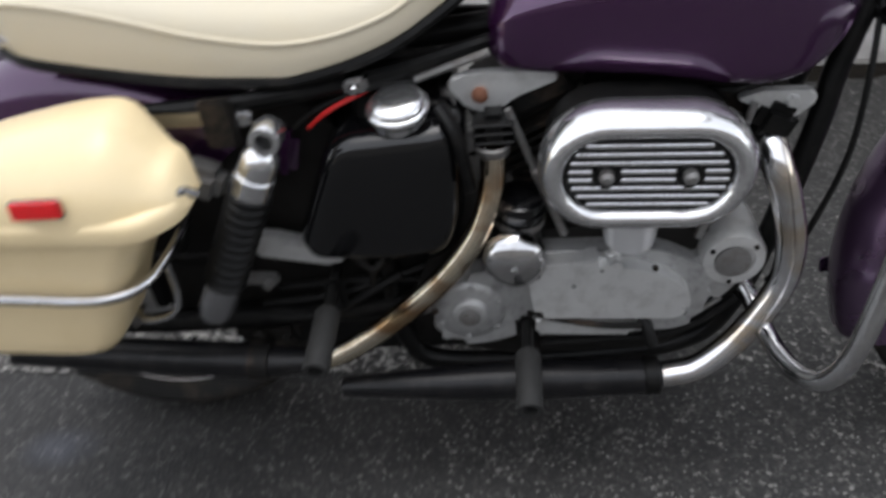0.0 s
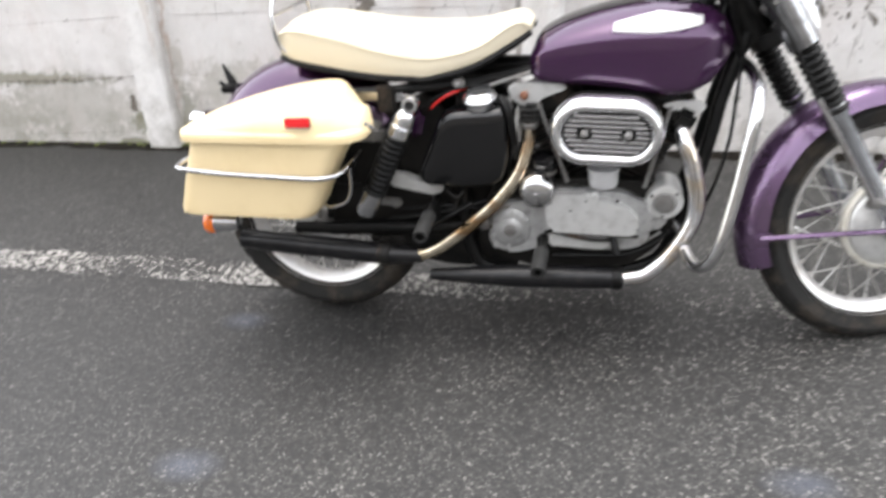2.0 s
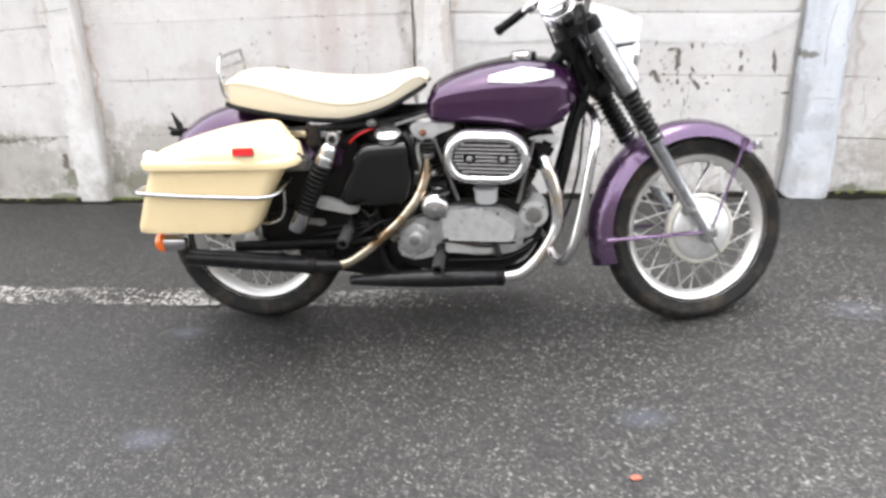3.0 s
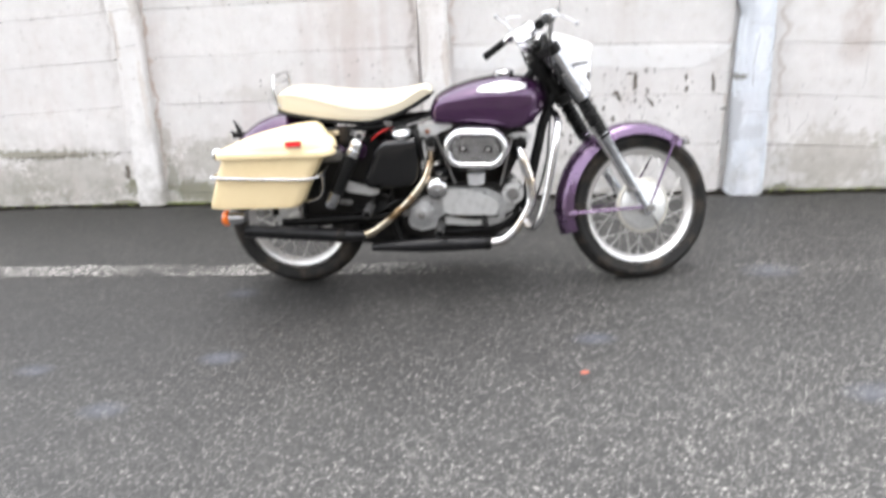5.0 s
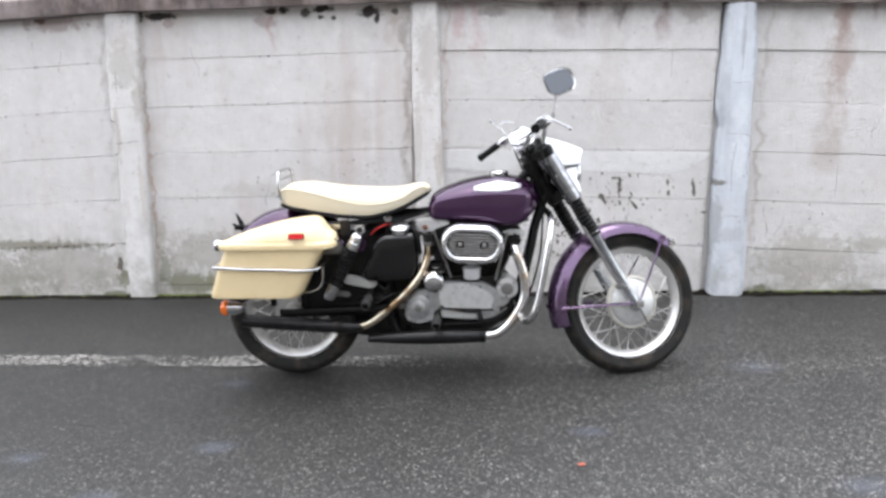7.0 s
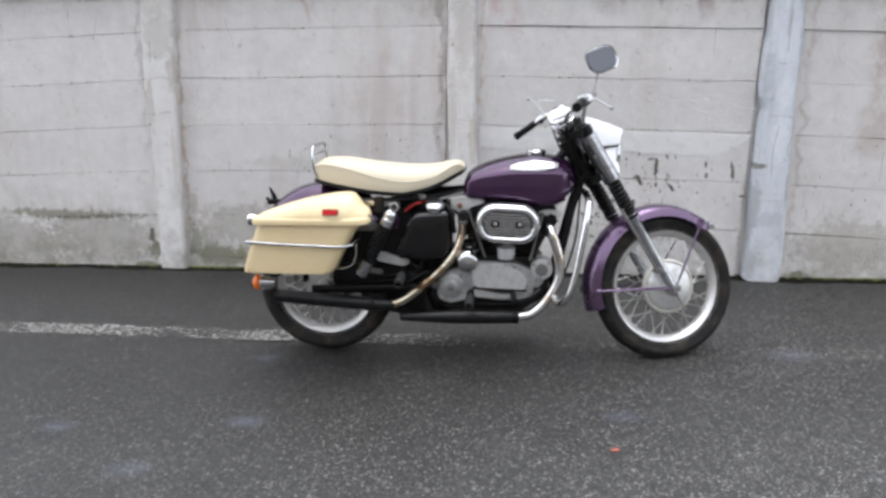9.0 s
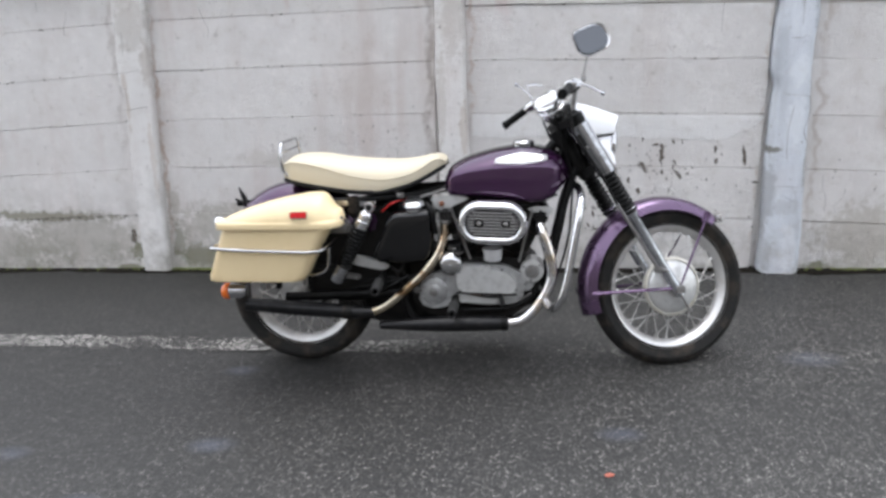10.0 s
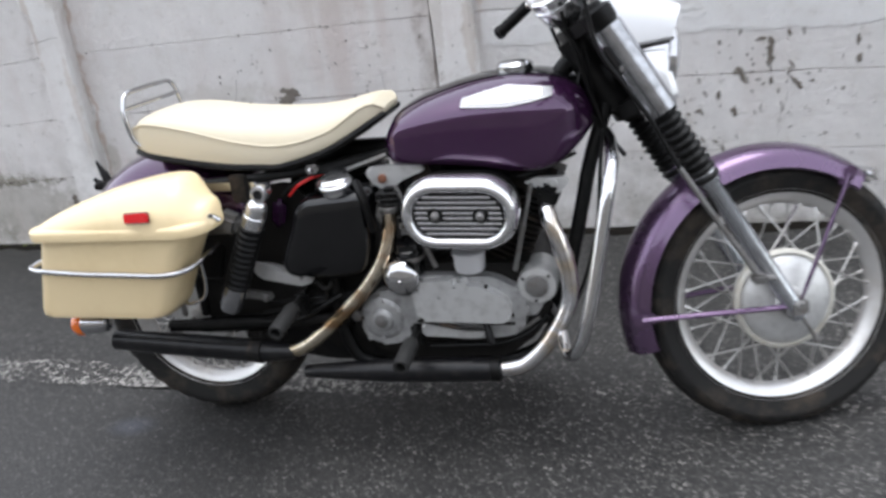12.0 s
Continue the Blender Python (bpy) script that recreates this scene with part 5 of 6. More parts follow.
# ---- seat
SEAT_TOP = [(-0.735, 0.866), (-0.712, 0.882), (-0.62, 0.886), (-0.5, 0.868), (-0.4, 0.858), (-0.3, 0.852), (-0.22, 0.855), (-0.16, 0.866), (-0.128, 0.866), (-0.1, 0.846)]
SEAT_LOW = [(-0.735, 0.802), (-0.69, 0.79), (-0.605, 0.772), (-0.488, 0.752), (-0.4, 0.744), (-0.345, 0.742), (-0.228, 0.769), (-0.16, 0.8), (-0.125, 0.818), (-0.1, 0.83)]
SEAT_WIDE = [(-0.735, 0.116), (-0.7, 0.133), (-0.62, 0.138), (-0.5, 0.142), (-0.3, 0.14), (-0.2, 0.122), (-0.15, 0.098), (-0.12, 0.08), (-0.1, 0.055)]
WELT = [(-0.735, 0.856), (-0.69, 0.867), (-0.57, 0.842), (-0.457, 0.808), (-0.34, 0.79), (-0.22, 0.811), (-0.15, 0.85), (-0.12, 0.856), (-0.1, 0.841)]


def seat():
    rings = []
    for i in range(45):
        x = -0.735 + 0.635 * (0.5 - 0.5 * math.cos(math.pi * i / 44))
        zt, zb, w, zw = curve(x, SEAT_TOP), curve(x, SEAT_LOW), curve(x, SEAT_WIDE), curve(x, WELT)
        zw = min(zw, zt - 0.003)
        sec = [(-w * 0.9, zb), (-w * 0.985, zb + 0.004)]
        for k in range(1, 6):
            sec.append((-w * (0.985 + 0.02 * math.sin(math.pi * k / 6)), zb + 0.004 + (zw - zb - 0.004) * k / 6))
        sec.append((-w * 0.985, zw))
        for k in range(1, 10):
            a = math.pi * k / 20
            sec.append((-w * 0.97 * math.cos(a) ** 0.9, zw + (zt - zw) * math.sin(a) ** 1.05))
        sec.append((0.0, zt))
        rings.append([(x, y, z) for y, z in sec] + [(x, -y, z) for y, z in sec[-2::-1]])
    return loft(rings)


seat_ob = part("seat", seat(), VINYL, bike, "long cream vinyl dual seat", 60)
for sy in (-1, 1):
    xs = [-0.732 + 0.629 * i / 40 for i in range(41)]
    bm = tube([(x, sy * curve(x, SEAT_WIDE) * 0.99, min(curve(x, WELT), curve(x, SEAT_TOP) - 0.003)) for x in xs], 0.0035, 8)
    part("seat_welt", bm, VINYL, seat_ob, "raised cream welt")
    bm = tube([(x, sy * curve(x, SEAT_WIDE) * 0.975, curve(x, SEAT_LOW) - 0.002) for x in xs], 0.0085, 8)
    part("seat_trim", bm, SATIN, seat_ob, "black trim along the seat base")
rings = [[(x, -w * 0.93, z), (x, w * 0.93, z), (x, w * 0.93, z - 0.014), (x, -w * 0.93, z - 0.014)] for x, w, z in ((x, curve(x, SEAT_WIDE), curve(x, SEAT_LOW)) for x in [-0.72 + 0.61 * i / 20 for i in range(21)])]
part("seat_pan", loft(rings), SATIN, seat_ob)
# chrome grab rail round the back of the seat
loop = [(-0.7, -0.118, 0.8), (-0.73, -0.124, 0.83), (-0.738, -0.126, 0.89), (-0.74, -0.105, 0.935), (-0.74, -0.05, 0.942), (-0.74, 0.05, 0.942), (-0.74, 0.105, 0.935), (-0.738, 0.126, 0.89), (-0.73, 0.124, 0.83), (-0.7, 0.118, 0.8)]
rail = part("grab_rail", tube(spline(loop, 7), 0.0055, 12), CHROME, bike, "chrome grab rail behind the seat")
part("crossbar", tube([(-0.738, -0.126, 0.905), (-0.738, 0.126, 0.905)], 0.005, 10), CHROME, rail)


# ---- saddlebag on the right
def rect_ring(x0, x1, y0, y1, z, r, skew=0.0):
    return [(x, y, z) for x, y in rounded([(x0, y0), (x1, y0), (x1, y1), (x0, y1)], r, 6)]


BAG_Z = [(0.43, -1.012, -0.655, 0), (0.433, -1.022, -0.638, 0), (0.452, -1.02, -0.624, 1), (0.53, -0.99, -0.585, 1), (0.59, -0.965, -0.55, 1), (0.645, -0.942, -0.515, 1)]
rings = []
for z, x0, x1, k in BAG_Z:
    u = (z - 0.428) / 0.217
    ins = 0.012 if z < 0.43 else 0.0
    rings.append(rect_ring(x0, x1, -0.31 - 0.021 * u + ins, -0.175, z, 0.04))
bag_bm = loft(rings)
for v in bag_bm.verts:
    if v.co.y < -0.24 and v.co.x < -0.6:
        v.co.y += (-0.6 - v.co.x) * 0.09 * min(1.2, (-0.24 - v.co.y) / 0.09)
bag = part("saddlebag", bag_bm, CREAM, bike, "hard cream plastic saddlebag with sloping ends", 50)


def taper(bm):
    """Draws the outer side in towards the tail."""
    for v in bm.verts:
        if v.co.y < -0.24 and v.co.x < -0.6:
            v.co.y += (-0.6 - v.co.x) * 0.07 * min(1.2, (-0.24 - v.co.y) / 0.09)
    return bm


def bag_lid():
    rings = []
    h = [(-0.96, 0.006), (-0.935, 0.026), (-0.85, 0.058), (-0.74, 0.088), (-0.64, 0.106), (-0.58, 0.111), (-0.545, 0.106), (-0.52, 0.08), (-0.5, 0.056), (-0.485, 0.05), (-0.474, 0.03), (-0.47, 0.008)]
    w = [(-0.96, 0.04), (-0.935, 0.065), (-0.88, 0.077), (-0.65, 0.081), (-0.55, 0.08), (-0.51, 0.062), (-0.485, 0.046), (-0.47, 0.025)]
    for i in range(41):
        x = -0.96 + 0.49 * (0.5 - 0.5 * math.cos(math.pi * i / 40))
        hh, ww = curve(x, h), curve(x, w)
        ring = []
        for k in range(21):
            a = math.pi * k / 20
            c, s = math.cos(a), math.sin(a)
            lean = 0.035 * abs(s) ** 1.5
            ring.append((x, -0.258 - ww * math.copysign(abs(c) ** 0.62, c) + lean * (hh / 0.111), 0.652 + hh * abs(s) ** 0.8))
        rings.append(ring)
    return loft(rings)


lid = part("lid", taper(bag_lid()), CREAM, bag, "domed cream lid rising to the front", 60)
lip = rounded([(-0.966, -0.343), (-0.515, -0.343), (-0.474, -0.3), (-0.474, -0.22), (-0.515, -0.17), (-0.966, -0.17)], 0.05, 6)
cx, cy = -0.71, -0.256
rings = [[(cx + (x - cx) * f, cy + (y - cy) * g, z) for x, y in lip] for z, f, g in ((0.64, 0.975, 0.95), (0.641, 0.995, 0.99), (0.648, 1.0, 1.0), (0.658, 1.0, 1.0), (0.667, 0.99, 0.975), (0.67, 0.95, 0.88))]
part("lip", taper(loft(rings)), CREAM, bag, "rolled cream lip", 60)
# reflector with chrome bezel
tilt = Matrix.Rotation(radians(-9), 4, "X")
part("reflector_bezel", block((-0.622, -0.3385, 0.696), (0.066, 0.008, 0.0262), 0.003, tilt), CHROME, bag)
part("reflector", block((-0.622, -0.3415, 0.696), (0.0605, 0.008, 0.0212), 0.002, tilt), RED, bag, "red rectangular reflector")
# chrome bumper rail
path = [(-0.9, -0.19, 0.57), (-0.98, -0.23, 0.57), (-0.997, -0.29, 0.568), (-0.975, -0.33, 0.566), (-0.85, -0.343, 0.561), (-0.71, -0.342, 0.557), (-0.6, -0.336, 0.553), (-0.553, -0.312, 0.555), (-0.535, -0.26, 0.562), (-0.53, -0.19, 0.57)]
part("bumper_rail", taper(tube(spline(path, 7), 0.0068, 12)), CHROME, bag, "chrome rail round the bag")
bm = block((-0.492, -0.285, 0.672), (0.045, 0.02, 0.012), 0.003, Matrix.Rotation(radians(35), 4, "Z"))
tube([(-0.478, -0.275, 0.672), (-0.466, -0.262, 0.656)], 0.006, 8, bm)
part("latch", bm, CHROME, bag, "small chrome latch")
bm = tube(spline([(-0.535, -0.27, 0.56), (-0.54, -0.265, 0.5), (-0.56, -0.26, 0.46), (-0.61, -0.25, 0.442), (-0.65, -0.2, 0.435)], 6), 0.0045, 10)
part("support_bar", bm, CHROME, bag, "thin chrome support bar")
bm = block((-0.6, -0.15, 0.6), (0.3, 0.02, 0.03), 0.006)
block((-0.5, -0.165, 0.62), (0.06, 0.05, 0.05), 0.012, Matrix.Rotation(radians(25), 4, "Y"), bm)
part("bracket", bm, STEEL, bag)

# ---- tail lamp, mudguard bracket, indicator
bm = lathe([(0.012, -0.03), (0.022, -0.022), (0.026, -0.005), (0.027, 0.012), (0.024, 0.016)], (-1.045, -0.05, 0.617), (-1, 0, 0.1), 32)
tail = part("tail_lamp", bm, CHROME, bike, "small chrome tail lamp")
part("lens", lathe([(0.023, 0.012), (0.021, 0.02), (0.012, 0.024), (0.002, 0.025)], (-1.045, -0.05, 0.617), (-1, 0, 0.1), 32), LENS, tail)
part("lamp_bracket", block((-1.0, -0.045, 0.62), (0.06, 0.04, 0.045), 0.01), PURPLE, tail, "purple lamp bracket")
bm = tube(spline([(-0.955, 0.03, 0.672), (-0.966, 0.035, 0.705), (-0.988, 0.041, 0.75)], 5), [0.011] * 5 + [0.012, 0.011, 0.009, 0.007, 0.005, 0.003], 8, flat=0.6)
block((-0.968, 0.03, 0.685), (0.05, 0.05, 0.02), 0.005, bm=bm)
tube([(-0.98, 0.03, 0.69), (-1.004, 0.035, 0.7)], 0.006, 8, bm)
part("plate_bracket", bm, SATIN, bike, "black bracket above the tail lamp")
bm = lathe([(0.01, -0.06), (0.022, -0.053), (0.029, -0.03), (0.031, 0.0), (0.032, 0.012)], (-0.965, -0.185, 0.365), (-1, 0, 0), 28)
ind = part("indicator", bm, CHROME, bike, "bullet indicator with an orange lens")
part("lens", lathe([(0.0315, 0.012), (0.034, 0.02), (0.034, 0.03), (0.028, 0.042), (0.004, 0.046)], (-0.965, -0.185, 0.365), (-1, 0, 0), 28), ORANGE, ind, "orange lens")
part("stem", tube([(-0.95, -0.185, 0.365), (-0.93, -0.13, 0.375), (-0.9, -0.09, 0.39)], 0.007, 8), CHROME, ind)


# ---- frame
bm = tube(spline([HEAD + UP * 0.70, (0.2, 0, 0.79), (-0.1, 0, 0.74), (-0.3, 0, 0.735)], 6), 0.02, 12)
frame_ob = part("frame", bm, SATIN, bike, "black tubular frame")
for sy in (-1, 1):
    bm = tube(spline([(0.405, sy * 0.02, 0.80), (0.36, sy * 0.045, 0.67), (0.337, sy * 0.065, 0.572), (0.292, sy * 0.08, 0.4), (0.25, sy * 0.085, 0.28), (0.19, sy * 0.09, 0.215), (0.05, sy * 0.1, 0.195), (-0.2, sy * 0.11, 0.2), (-0.27, sy * 0.11, 0.26), (-0.285, sy * 0.1, 0.45), (-0.27, sy * 0.1, 0.7)], 6), 0.017, 12)
    part("cradle_tube", bm, SATIN, frame_ob)
    bm = tube(spline([(-0.1, sy * 0.05, 0.735), (-0.25, sy * 0.11, 0.725), (-0.42, sy * 0.135, 0.715), (-0.56, sy * 0.14, 0.71)], 6), 0.013, 10)
    part("seat_tube", bm, SATIN, frame_ob)
    bm = tube(spline([(-0.25, sy * 0.11, 0.33), (-0.45, sy * 0.115, 0.325), (-0.66, sy * 0.12, 0.32), (-0.77, sy * 0.12, 0.32)], 5), [0.02] * 11 + [0.017] * 5, 12, flat=1.2)
    part("swingarm", bm, SATIN, frame_ob)
    part("mudguard_strut", slab(rounded([(-0.62, 0.722), (-0.62, 0.7), (-0.41, 0.692), (-0.41, 0.712)], 0.006), sy * 0.156 - 0.005, sy * 0.156 + 0.005, 0.003), CHROME, frame_ob, "chrome strut beside the mudguard")
part("rear_bracket", block((-0.452, -0.165, 0.7), (0.045, 0.014, 0.07), 0.004), IRON, frame_ob, "brown grimy bracket")
bm = block((-0.27, -0.135, 0.729), (0.032, 0.026, 0.022), 0.005, Matrix.Rotation(radians(-8), 4, "Y"))
bolt((-0.272, -0.15, 0.727), R, 0.007, 0.006, bm)
part("seat_bracket", bm, CHROME, frame_ob)
part("wire", tube(spline([(-0.35, -0.12, 0.662), (-0.325, -0.13, 0.684), (-0.3, -0.13, 0.698), (-0.27, -0.12, 0.707), (-0.25, -0.1, 0.71)], 5), 0.0036, 8), REDWIRE, frame_ob, "red cable")
part("wire", tube(spline([(-0.37, -0.115, 0.66), (-0.33, -0.12, 0.69), (-0.26, -0.12, 0.715), (-0.2, -0.1, 0.71)], 5), 0.006, 8), RUBBER, frame_ob)
part("wire", tube(spline([(0.33, -0.05, 0.7), (0.27, -0.1, 0.685), (0.22, -0.11, 0.672), (0.18, -0.09, 0.665)], 5), 0.005, 8), RUBBER, frame_ob)
# light alloy lugs and levers low down behind the oil tank
bm = slab(rounded([(-0.5, 0.49), (-0.44, 0.482), (-0.335, 0.447), (-0.34, 0.43), (-0.37, 0.424), (-0.48, 0.448)], 0.008), -0.12, -0.1, 0.004)
bolt((-0.4, -0.12, 0.452), R, 0.007, 0.006, bm)
part("lug", bm, ALLOY, frame_ob, "pale grey alloy lug")
bm = block((-0.5, -0.115, 0.402), (0.09, 0.02, 0.022), 0.006, Matrix.Rotation(radians(8), 4, "Y"))
bolt((-0.53, -0.125, 0.407), R, 0.011, 0.01, bm)
bolt((-0.47, -0.125, 0.397), R, 0.009, 0.01, bm)
part("torque_link", bm, STEEL, frame_ob, "grey steel link")
bm = slab(rounded([(-0.43, 0.476), (-0.365, 0.458), (-0.36, 0.44), (-0.425, 0.452)], 0.005), -0.132, -0.122, 0.003)
part("lug_plate", bm, ALLOY, frame_ob, "pale alloy plate")
# black plate added to hide the ground seen through the lower frame
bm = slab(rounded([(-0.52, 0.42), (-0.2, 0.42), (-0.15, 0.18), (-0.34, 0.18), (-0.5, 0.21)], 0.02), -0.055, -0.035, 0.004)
part("gap_plate", bm, SATIN, frame_ob, "black plate filling the gap below the gearbox")
part("bag_stay", block((-0.833, -0.15, 0.39), (0.016, 0.012, 0.06), 0.004), STEEL, frame_ob)
part("bag_stay", block((-0.663, -0.2, 0.405), (0.014, 0.012, 0.04), 0.004), STEEL, frame_ob)
part("coil_cover", block((-0.397, -0.1, 0.615), (0.035, 0.03, 0.075), 0.012, Matrix.Rotation(radians(15), 4, "Y")), PURPLE, frame_ob, "small purple cover")
part("hanging_cable", tube(spline([(0.395, -0.05, 0.75), (0.385, -0.085, 0.66), (0.375, -0.1, 0.56), (0.352, -0.1, 0.46), (0.32, -0.1, 0.37), (0.3, -0.09, 0.33)], 8), 0.0045, 8), RUBBER, frame_ob, "thin black cable")
bm = block((-0.5, -0.11, 0.29), (0.11, 0.04, 0.05), 0.012)
bolt((-0.51, -0.13, 0.295), R, 0.012, 0.012, bm)
bolt((-0.465, -0.13, 0.285), R, 0.008, 0.012, bm)
part("axle_adjuster", bm, GREASE, frame_ob)
for a, c, k, r in (((-0.49, -0.12, 0.352), (-0.36, -0.13, 0.375), (-0.22, -0.1, 0.4), 0.006), ((-0.5, -0.13, 0.332), (-0.38, -0.14, 0.345), (-0.26, -0.12, 0.4), 0.008), ((-0.46, -0.11, 0.375), (-0.33, -0.12, 0.392), (-0.2, -0.1, 0.37), 0.006)):
    part("hose", tube(spline([a, c, k], 7), r, 8), RUBBER, frame_ob)
bm = tube(spline([(-0.33, -0.115, 0.44), (-0.3, -0.13, 0.42), (-0.28, -0.125, 0.435)], 5), 0.007, 8)
tube([(-0.3, -0.125, 0.425), (-0.305, -0.125, 0.385)], 0.006, 8, bm)
part("oil_tap", bm, GREASE, frame_ob)
bm = block((-0.28, 0.05, 0.57), (0.24, 0.14, 0.26), 0.02)
part("battery_box", bm, SATIN, bike, "black battery box")
bm = block((-0.6, -0.1, 0.49), (0.03, 0.02, 0.1), 0.004, Matrix.Rotation(radians(20), 4, "Y"))
block((-0.67, -0.1, 0.4), (0.02, 0.02, 0.12), 0.004, bm=bm)
block((-0.8, -0.11, 0.4), (0.025, 0.02, 0.1), 0.004, bm=bm)
tube([(-0.83, -0.11, 0.45), (-0.52, -0.11, 0.44)], 0.01, 8, bm)
part("bag_frame", bm, SATIN, frame_ob)

# added panel that keeps the gap behind the shock dark
part("gap_panel", slab(rounded([(-0.56, 0.66), (-0.36, 0.69), (-0.3, 0.6), (-0.32, 0.34), (-0.42, 0.3), (-0.68, 0.31), (-0.68, 0.5)], 0.03), -0.08, -0.07, 0.004), GREASE, bike, "black panel filling the gap behind the shock")
# ---- shock absorbers
for sy in (-1, 1):
    t0, t1 = Vector((-0.381, sy * 0.2, 0.697)), Vector((-0.54, sy * 0.195, 0.392))
    d = (t1 - t0).normalized()
    n = (t1 - t0).length
    bm = lathe([(0.0115, -0.019), (0.0195, -0.018), (0.021, -0.014), (0.021, 0.014), (0.0195, 0.018), (0.0115, 0.019)], t0, L_, 28, closed=True)
    lathe([(0.012, 0.018), (0.02, 0.024), (0.025, 0.034), (0.026, 0.04), (0.026, 0.06), (0.028, 0.062), (0.028, 0.09), (0.024, 0.094)], t0, d, 28, bm)
    shock = part("shock_absorber", bm, HAZE, bike, "shock absorber with a chrome cap and black bellows")
    part("eye_bush", lathe([(0.0116, -0.012), (0.0116, 0.008), (0.006, 0.01)], t0, R * -sy, 20), GREY_RUBBER, shock, "brown rubber bush")
    part("bellows", ribbed(t0 + d * 0.088, t0 + d * 0.268, 0.031, 11, 0.006), RUBBER, shock, "ribbed black bellows")
    bm = lathe([(0.02, 0.262), (0.027, 0.264), (0.028, 0.3), (0.028, 0.322), (0.024, 0.334), (0.012, 0.338)], t0, d, 28)
    part("lower_cap", bm, COVER, shock, "dull grey metal cap")
    bm = block(t1 - d * 0.02 + Vector((0, -sy * 0.03, 0)), (0.026, 0.04, 0.04), 0.008, Matrix.Rotation(radians(27), 4, "Y"))
    part("lower_lug", bm, STEEL, shock)

# ---- oil tank
out = rounded([(-0.397, 0.495), (-0.382, 0.462), (-0.254, 0.451), (-0.168, 0.463), (-0.15, 0.52), (-0.137, 0.655), (-0.152, 0.676), (-0.3, 0.668), (-0.328, 0.645)], 0.03, 5)
ox, oz = -0.262, 0.565
rings = [[(ox + (x - ox) * f, y, oz + (z - oz) * f) for x, z in out] for y, f in ((-0.02, 0.97), (-0.025, 1.0), (-0.125, 1.0), (-0.138, 0.99), (-0.15, 0.965), (-0.16, 0.925), (-0.167, 0.87), (-0.171, 0.79), (-0.173, 0.6), (-0.174, 0.1))]
oil = part("oil_tank", loft(rings), GLOSS, bike, "glossy black oil tank", 60)
bm = lathe([(0.034, -0.02), (0.034, 0.0), (0.041, 0.003), (0.042, 0.011), (0.04, 0.014), (0.037, 0.015), (0.036, 0.02), (0.031, 0.024), (0.018, 0.026), (0.003, 0.027)], (-0.222, -0.135, 0.683), (0.02, -0.25, 0.97), 36)
part("filler_cap", bm, HAZE, oil, "bright chrome oil cap", 60)
part("strap", tube(spline([(-0.165, -0.15, 0.695), (-0.148, -0.172, 0.672), (-0.14, -0.174, 0.63), (-0.134, -0.168, 0.58)], 6), 0.008, 8, flat=1.4), SATIN, oil, "black tank strap")
bm = tube([(-0.2, -0.1, 0.712), (-0.1, -0.09, 0.738)], 0.006, 8)
part("breather", bm, STEEL, oil)

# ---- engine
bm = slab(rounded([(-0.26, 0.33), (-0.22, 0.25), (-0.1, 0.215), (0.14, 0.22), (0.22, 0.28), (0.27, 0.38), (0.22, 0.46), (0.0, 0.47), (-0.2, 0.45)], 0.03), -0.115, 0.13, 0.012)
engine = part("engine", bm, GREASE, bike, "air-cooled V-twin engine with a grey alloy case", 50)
low = rounded([(-0.207, 0.348), (-0.222, 0.3), (-0.185, 0.268), (-0.123, 0.274), (-0.061, 0.297), (0.046, 0.282), (0.15, 0.288), (0.193, 0.303), (0.196, 0.342), (0.212, 0.366), (0.196, 0.405), (0.126, 0.444), (-0.05, 0.452), (-0.11, 0.42), (-0.17, 0.412)], 0.02)
cover = part("timing_cover", slab(low, -0.146, -0.105, 0.011, 4), GRIMY_SHADED, engine, "scuffed cast alloy timing cover", 50)
top = rounded([(-0.067, 0.445), (0.042, 0.45), (0.059, 0.432), (0.086, 0.434), (0.141, 0.41), (0.168, 0.38), (0.168, 0.35), (0.15, 0.335), (-0.058, 0.345)], 0.014, 5)
part("raised_panel", slab(top, -0.174, -0.14, 0.011, 5), ALLOY, cover, smooth=50)
for k in range(3):
    part("rib", tube([(-0.05, -0.1716, 0.378 - 0.0085 * k), (0.152, -0.1716, 0.368 - 0.0085 * k)], 0.0016, 6), ALLOY, cover)
bm = slab(rounded([(-0.06, 0.298), (0.09, 0.29), (0.1, 0.316), (-0.055, 0.33)], 0.008), -0.158, -0.12, 0.006)
part("lower_panel", bm, ALLOY, cover)
bm = slab(rounded([(-0.07, 0.331), (0.1, 0.321), (0.17, 0.32), (0.17, 0.326), (0.1, 0.327), (-0.07, 0.337)], 0.002), -0.1505, -0.14, 0.001)
part("joint_line", bm, GREASE, cover)
bm = tube(spline([(-0.055, -0.166, 0.345), (0.0, -0.17, 0.333), (0.05, -0.172, 0.324), (0.1, -0.172, 0.322)], 5), 0.0052, 8)
part("linkage_rod", bm, IRON, cover, "dark brake linkage rod")
bm = lathe([(0.008, 0), (0.014, 0.002), (0.014, 0.008), (0.006, 0.01)], (-0.228, -0.13, 0.345), R, 16)
part("cover_stud", bm, STEEL, cover)
bm = lathe([(0.06, 0.0), (0.06, 0.032), (0.055, 0.041), (0.042, 0.045), (0.03, 0.047), (0.027, 0.053), (0.022, 0.056), (0.01, 0.056)], (-0.157, -0.105, 0.341), R, 48)
for k in range(6):
    a = k * math.pi / 3 + 0.4
    bolt((-0.157 + 0.05 * math.cos(a), -0.15, 0.341 + 0.05 * math.sin(a)), R, 0.005, 0.005, bm)
part("shaft_cover", bm, GRIMY_SHADED, engine, "round alloy shaft cover", 45)
